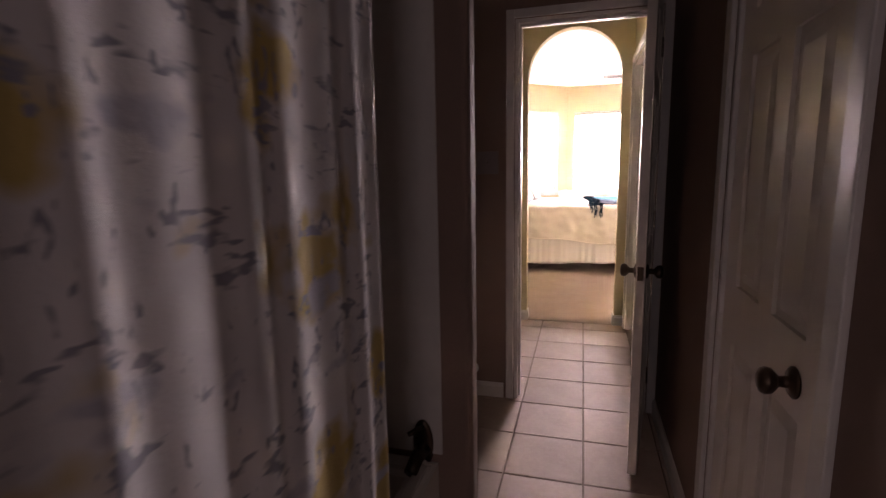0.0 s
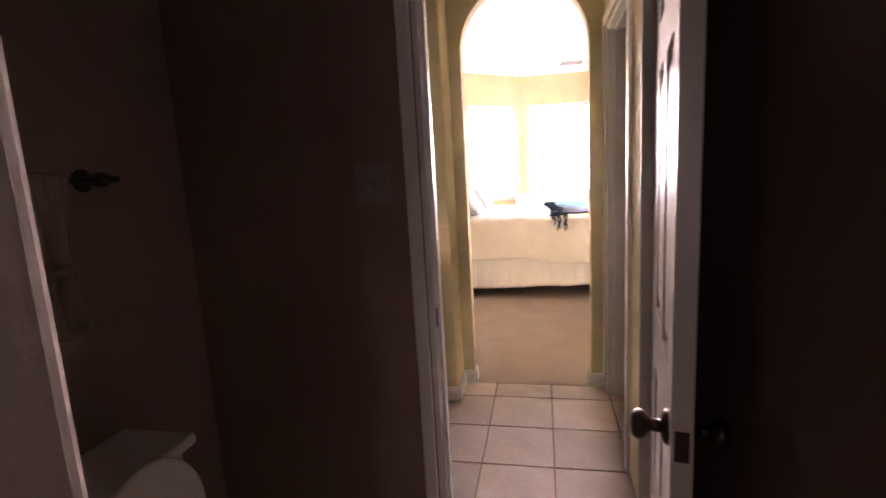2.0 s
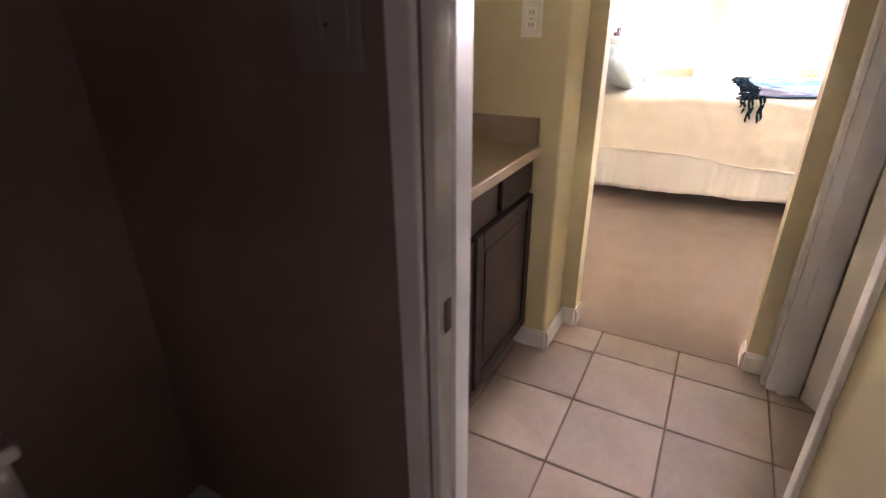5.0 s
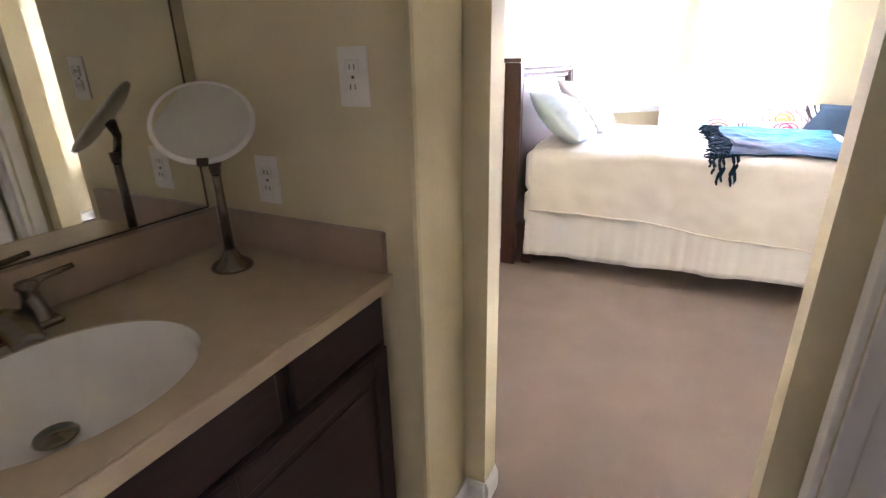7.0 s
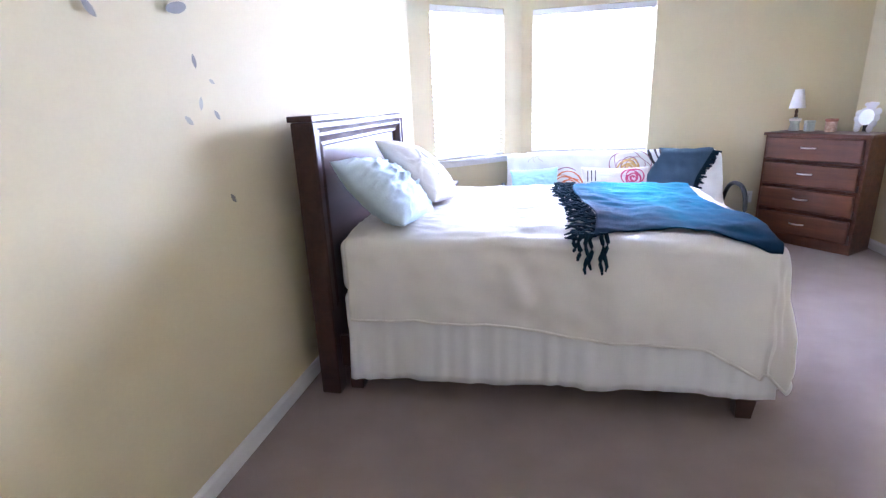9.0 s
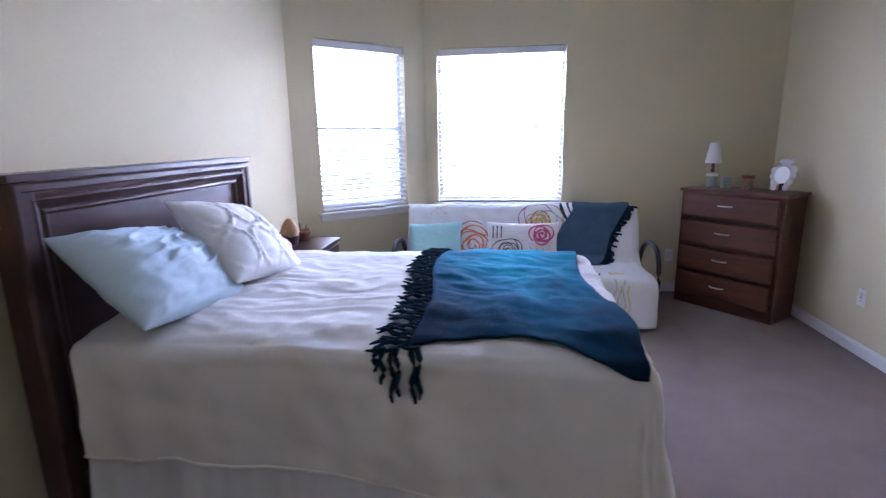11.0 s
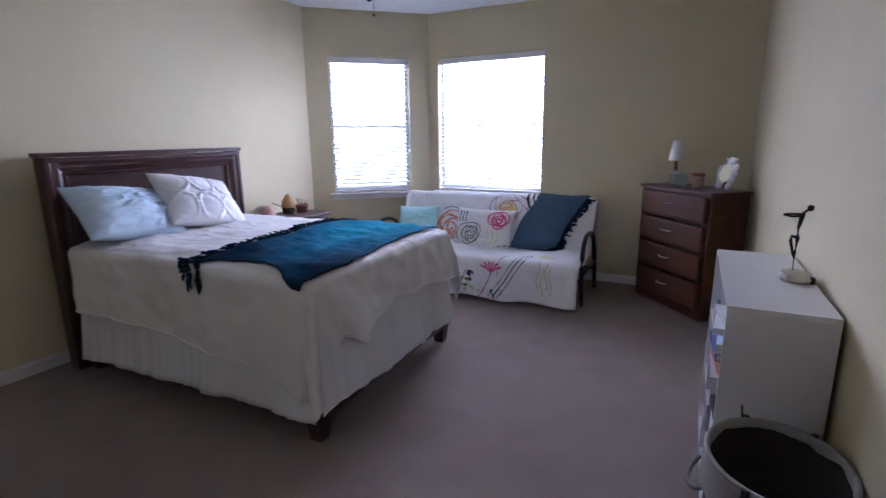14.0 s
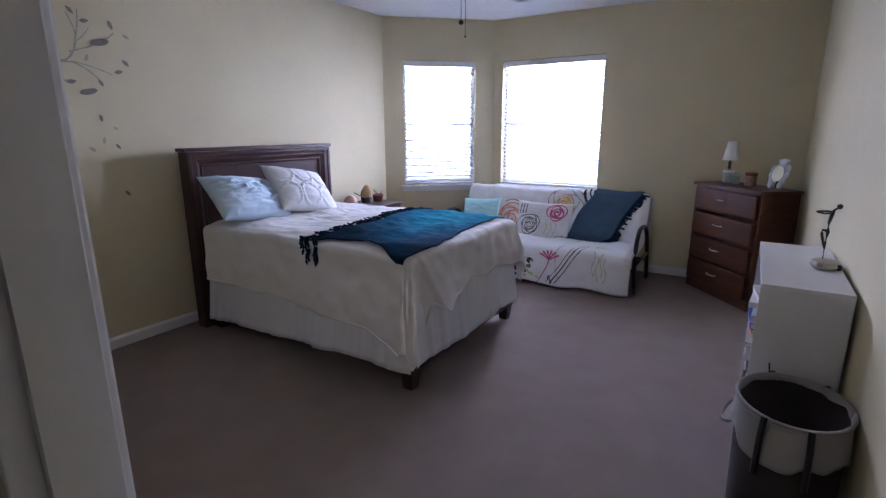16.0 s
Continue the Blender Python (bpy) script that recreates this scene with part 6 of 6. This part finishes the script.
# ---- hamper ----
HC, HZ = Vector((2.786, 3.915, 0)), 0.590
RX, RY = 0.95, 1.13                        # the hamper is an oval
hm = thing("laundry_hamper", "round brown cloth hamper with folded-over cream liner", "hamper", (HC.x, HC.y, 0))
part("body", lathe(bmesh.new(), [(0, 0.001), (0.155, 0.001), (0.165, 0.02), (0.175, 0.3), (0.182, HZ - 0.01), (0.176, HZ - 0.01), (0.168, 0.3), (0.158, 0.03), (0, 0.025)], (HC.x, HC.y, 0), 48, sx=0.93, sy=1.11), BROWNCLOTH, hm, smooth=True)
bm = bmesh.new()


def liner(u, v):
    a = 2 * math.pi * u
    r = (0.179 + 0.012 * v + 0.005 * math.sin(a * 5) * v)
    low = HZ - 0.005 - v * (0.135 + 0.022 * math.sin(a * 3 + 1) + 0.020 * noise.noise(Vector((4 * math.cos(a), 4 * math.sin(a), 0.3))) + 0.012 * abs(math.sin(a * 4.5)))
    return Vector((HC.x + RX * r * math.cos(a), HC.y + RY * r * math.sin(a), low))


part("liner", sheet(bm, liner, 96, 8, thick=0.003), CANVAS, hm, "cream canvas liner folded over the rim", smooth=True)
part("inner_lip", sheet(bmesh.new(), lambda u, v: Vector((HC.x + RX * (0.175 - 0.004 * v) * math.cos(2 * math.pi * u), HC.y + RY * (0.175 - 0.004 * v) * math.sin(2 * math.pi * u), HZ - v * (0.022 + 0.016 * noise.noise(Vector((6 * math.cos(2 * math.pi * u), 6 * math.sin(2 * math.pi * u), 1.5)))))), 72, 4, thick=0.002), CANVAS, hm, "crumpled inner edge of the liner", smooth=True)
part("rim", tube(bmesh.new(), [(HC.x + 0.180 * RX * math.cos(a), HC.y + 0.180 * RY * math.sin(a), HZ) for a in (2 * math.pi * k / 48 for k in range(49))], 0.007, 8), CANVAS, hm, "cream piped rim", smooth=True)
for a in (-2.1, -1.35, 0.9, 1.9):
    bm = bmesh.new()
    m = Matrix.Translation(HC) @ Matrix.Diagonal((RX, RY, 1, 1)) @ Matrix.Rotation(a, 4, "Z")
    tube(bm, [m @ Vector((0.186, 0, HZ + 0.006)), m @ Vector((0.197, 0, HZ - 0.06)), m @ Vector((0.2, 0, HZ - 0.2))], 0.011, 6)
    part("strap", bm, BLACK, hm)
part("zip_pull", tube(bmesh.new(), [(HC.x - 0.07, HC.y + 0.187, HZ + 0.004), (HC.x - 0.075, HC.y + 0.189, HZ + 0.045)], 0.003, 6), BLACK, hm)
bm = bmesh.new()
tube(bm, bez((HC.x - 0.18, HC.y + 0.06, HZ - 0.08), (HC.x - 0.22, HC.y + 0.05, HZ - 0.13), (HC.x - 0.22, HC.y - 0.05, HZ - 0.13), (HC.x - 0.18, HC.y - 0.07, HZ - 0.10), 10), 0.007, 8)
part("carry_loop", bm, CANVAS, hm, smooth=True)

# ---- nightstand and what stands on it ----
NZ = 0.74
ns = thing("nightstand", "dark wooden nightstand between bed and window", "nightstand", (-0.90, 5.95, 0))
part("top", block(-1.13, -0.68, 5.58, 6.34, NZ - 0.025, NZ, r=0.005), CHERRY, ns)
part("body", block(-1.12, -0.70, 5.61, 6.31, 0.08, NZ - 0.0255), CHERRY, ns)
part("drawer", block(-0.6995, -0.682, 5.63, 6.29, NZ - 0.22, NZ - 0.04, r=0.004), CHERRY, ns)
for x in (-1.10, -0.74):
    for y in (5.63, 6.25):
        part("leg", block(x, x + 0.04, y, y + 0.04, 0, 0.0795), CHERRY, ns)
sh = thing("conch_shell", "pale pink rounded shell ornament on the nightstand", "shell", (-0.86, 5.68, NZ))
bm = lathe(bmesh.new(), [(0, 0.001), (0.05, 0.004), (0.072, 0.04), (0.066, 0.08), (0.04, 0.11), (0.012, 0.125), (0, 0.127)], (-0.86, 5.68, NZ), 22)
for v in bm.verts:
    v.co += Vector((0.006 * noise.noise(v.co * 25), 0.006 * noise.noise(v.co * 22), 0))
part("shell", bm, SHELL, sh, smooth=True)
part("mount", lathe(bmesh.new(), [(0.055, 0.0012), (0.08, 0.002), (0.078, 0.03), (0.06, 0.034)], (-0.86, 5.68, NZ), 22), STONE, sh)
gd = thing("gourd", "dried golden gourd in a small dark basket", "ornament", (-0.96, 6.05, NZ))
part("fruit", lathe(bmesh.new(), [(0, 0.04), (0.05, 0.05), (0.068, 0.09), (0.058, 0.13), (0.034, 0.165), (0.022, 0.185), (0, 0.192)], (-0.96, 6.05, NZ), 22), GOURD, gd, smooth=True)
part("basket", lathe(bmesh.new(), [(0, 0.001), (0.055, 0.001), (0.065, 0.065), (0.058, 0.065), (0.05, 0.01), (0, 0.01)], (-0.96, 6.05, NZ), 18), WICKER, gd)
part("stalk", tube(bmesh.new(), bez((-0.93, 6.0, NZ + 0.06), (-0.93, 5.94, NZ + 0.08), (-0.95, 5.88, NZ + 0.11), (-0.95, 5.84, NZ + 0.13), 8), 0.005, 6), BOOKBROWN, gd)
pt = thing("flower_pot", "small terracotta pot with dry twigs", "pot", (-0.93, 6.20, NZ))
part("pot", lathe(bmesh.new(), [(0, 0.001), (0.045, 0.001), (0.058, 0.06), (0.064, 0.062), (0.064, 0.078), (0.054, 0.078), (0.045, 0.02), (0, 0.02)], (-0.93, 6.20, NZ), 22), TERRA, pt, smooth=True)
for k in range(5):
    a = k * 1.2
    part("twig", tube(bmesh.new(), [(-0.93, 6.20, NZ + 0.02), (-0.93 + 0.05 * math.cos(a), 6.20 + 0.05 * math.sin(a), NZ + 0.10 + 0.01 * k)], 0.003, 5), BOOKBROWN, pt)

# ---- ceiling fan (its pull chains hang into view) and air vent ----
fan = thing("ceiling_fan", "white ceiling fan with two dark hanging pull chains", "ceiling fan", (0.98, 4.74, CEIL))
FC = (0.98, 4.74)
part("canopy", lathe(bmesh.new(), [(0.065, CEIL - 0.001), (0.06, CEIL - 0.04), (0.02, CEIL - 0.055), (0, CEIL - 0.055)], (*FC, 0), 24), TRIM, fan, smooth=True)
part("downrod", tube(bmesh.new(), [(*FC, CEIL - 0.05), (*FC, 2.60)], 0.011, 12), TRIM, fan)
part("motor", lathe(bmesh.new(), [(0, 2.605), (0.07, 2.60), (0.11, 2.57), (0.11, 2.52), (0.07, 2.49), (0.05, 2.44), (0, 2.435)], (*FC, 0), 28), TRIM, fan, smooth=True)
for k in range(5):
    m = Matrix.Translation((*FC, 2.545)) @ Matrix.Rotation(radians(20 + 72 * k), 4, "Z") @ Matrix.Rotation(radians(9), 4, "X")
    part("blade", block(0.16, 0.62, -0.06, 0.06, -0.003, 0.003, r=0.002, m=m), TRIM, fan)
    part("blade_arm", block(0.10, 0.20, -0.015, 0.015, -0.008, -0.0035, m=m), TRIM, fan)
for (x, y, zb, ball) in ((0.954, 4.745, 2.145, 0.016), (1.005, 4.706, 2.055, 0.007)):
    ch_ = part("pull_chain", tube(bmesh.new(), [(x, y, 2.46), (x, y, zb)], 0.0016, 6), BLACK, fan)
    part("chain_knob", lathe(bmesh.new(), [(0, -ball), (ball * 0.8, -ball * 0.6), (ball, 0), (ball * 0.8, ball * 0.6), (0, ball)], (x, y, zb), 14), BLACK, ch_, smooth=True)
vt = thing("ceiling_vent", "white slatted air vent in the ceiling", "vent", (0.55, 6.70, CEIL))
bm = bmesh.new()
for a in ((0.37, 0.73, 6.53, 6.555), (0.37, 0.73, 6.845, 6.87), (0.37, 0.395, 6.555, 6.845), (0.705, 0.73, 6.555, 6.845)):
    box(bm, *a, CEIL - 0.012, CEIL - 0.0005, r=0.002)
part("frame", bm, TRIM, vt)
part("backing", block(0.395, 0.705, 6.555, 6.845, CEIL - 0.003, CEIL - 0.0006), BOOKGREY, vt)
for k in range(10):
    y = 6.57 + k * 0.029
    part("slat", block(0.396, 0.704, -0.008, 0.008, -0.001, 0.001, m=pose(0, y, CEIL - 0.0095, 25)), TRIM, vt)

# ---- branch sticker on the wall ----
dc = thing("wall_sticker", "grey branch and leaf wall sticker above the bed side", "wall sticker", (WX, 3.4, 1.8))
WS = WX + 0.003
LAYER = [0]


def on_wall(a, b):
    return Vector((WS + 0.0003 * LAYER[0], a, b))


def leaf(y, z, ang, ln, faded=False):
    LAYER[0] += 1
    bm = bmesh.new()
    pts = []
    for i in range(9):
        t = i / 8
        pts.append((ln * t, 0.22 * ln * math.sin(math.pi * t) ** 0.8))
    for i in range(7, 0, -1):
        t = i / 8
        pts.append((ln * t, -0.22 * ln * math.sin(math.pi * t) ** 0.8))
    c, s = math.cos(ang), math.sin(ang)
    bm.faces.new([bm.verts.new((WS + 0.0003 * LAYER[0], y + c * a - s * b, z + s * a + c * b)) for a, b in pts])
    part("leaf", bm, DECAL2 if faded else DECAL, dc)


def branch(pts, w):
    LAYER[0] += 1
    part("branch", ribbon([(p.x, p.y) for p in bez(*[(a, b, 0) for a, b in pts], 18)], w, on_wall), DECAL2, dc)


branch(((2.55, 1.84), (2.85, 1.90), (3.15, 1.89), (3.47, 1.935)), 0.020)
branch(((2.62, 1.76), (2.9, 1.84), (3.15, 1.82), (3.36, 1.865)), 0.014)
branch(((3.15, 1.83), (3.26, 1.84), (3.36, 1.80), (3.47, 1.818)), 0.012)
branch(((3.326, 1.915), (3.34, 1.98), (3.345, 2.04), (3.376, 2.10)), 0.016)
branch(((3.02, 1.895), (3.12, 1.94), (3.19, 2.01), (3.305, 2.155)), 0.018)
branch(((3.46, 1.93), (3.53, 1.97), (3.545, 2.03), (3.557, 2.12)), 0.014)
branch(((3.557, 2.10), (3.55, 2.15), (3.53, 2.19), (3.520, 2.222)), 0.009)
branch(((3.557, 2.10), (3.57, 2.15), (3.58, 2.20), (3.583, 2.252)), 0.009)
branch(((3.553, 2.06), (3.58, 2.08), (3.61, 2.11), (3.632, 2.147)), 0.007)
branch(((3.46, 1.93), (3.54, 1.94), (3.60, 1.89), (3.652, 1.835)), 0.009)
branch(((3.50, 1.935), (3.58, 1.93), (3.66, 1.90), (3.736, 1.872)), 0.008)
branch(((3.05, 1.81), (3.10, 1.80), (3.16, 1.77), (3.218, 1.732)), 0.009)
branch(((3.50, 1.99), (3.60, 2.03), (3.70, 2.05), (3.778, 2.138)), 0.009)
for y, z, deg, ln, fd in ((3.248, 2.149, -35, 0.055, 0), (3.324, 2.098, -50, 0.060, 1), (3.426, 2.136, 8, 0.050, 0), (3.540, 2.239, -45, 0.055, 0), (3.612, 2.188, 10, 0.058, 0), (3.764, 2.185, -68, 0.062, 0),
                          (3.853, 2.124, -25, 0.045, 1), (3.378, 1.881, 15, 0.060, 0), (3.486, 1.813, 8, 0.060, 0), (3.656, 1.816, -58, 0.052, 0), (3.775, 1.893, 12, 0.058, 0), (3.827, 1.955, -42, 0.058, 0),
                          (3.226, 1.703, -48, 0.060, 0), (3.623, 1.592, -82, 0.050, 0), (3.703, 1.526, -25, 0.034, 1), (3.621, 1.448, 78, 0.050, 1), (3.542, 1.392, -38, 0.050, 1), (3.702, 1.406, -50, 0.046, 0),
                          (3.719, 1.085, -52, 0.050, 0), (3.592, 1.964, 65, 0.050, 1), (2.95, 1.74, -40, 0.06, 0), (2.82, 1.97, 60, 0.06, 0), (2.93, 2.05, 30, 0.06, 1), (3.06, 2.10, 120, 0.06, 0)):
    an = radians(deg)
    leaf(y - ln / 2 * math.cos(an), z - ln / 2 * math.sin(an), an, ln, bool(fd))
for y, z, s in ((3.265, 1.970, 0.72), (3.690, 2.068, 0.66), (3.580, 1.757, 0.62)):
    bm = bmesh.new()
    bm.faces.new([bm.verts.new((WS + 0.011, y + s * 0.075 * math.cos(a) * (1.25 if math.cos(a) < 0 else 1), z + s * 0.030 * math.sin(a) + s * 0.25 * 0.075 * math.cos(a))) for a in (2 * math.pi * k / 18 for k in range(18))])
    part("sticker_shape", bm, DECAL, dc)
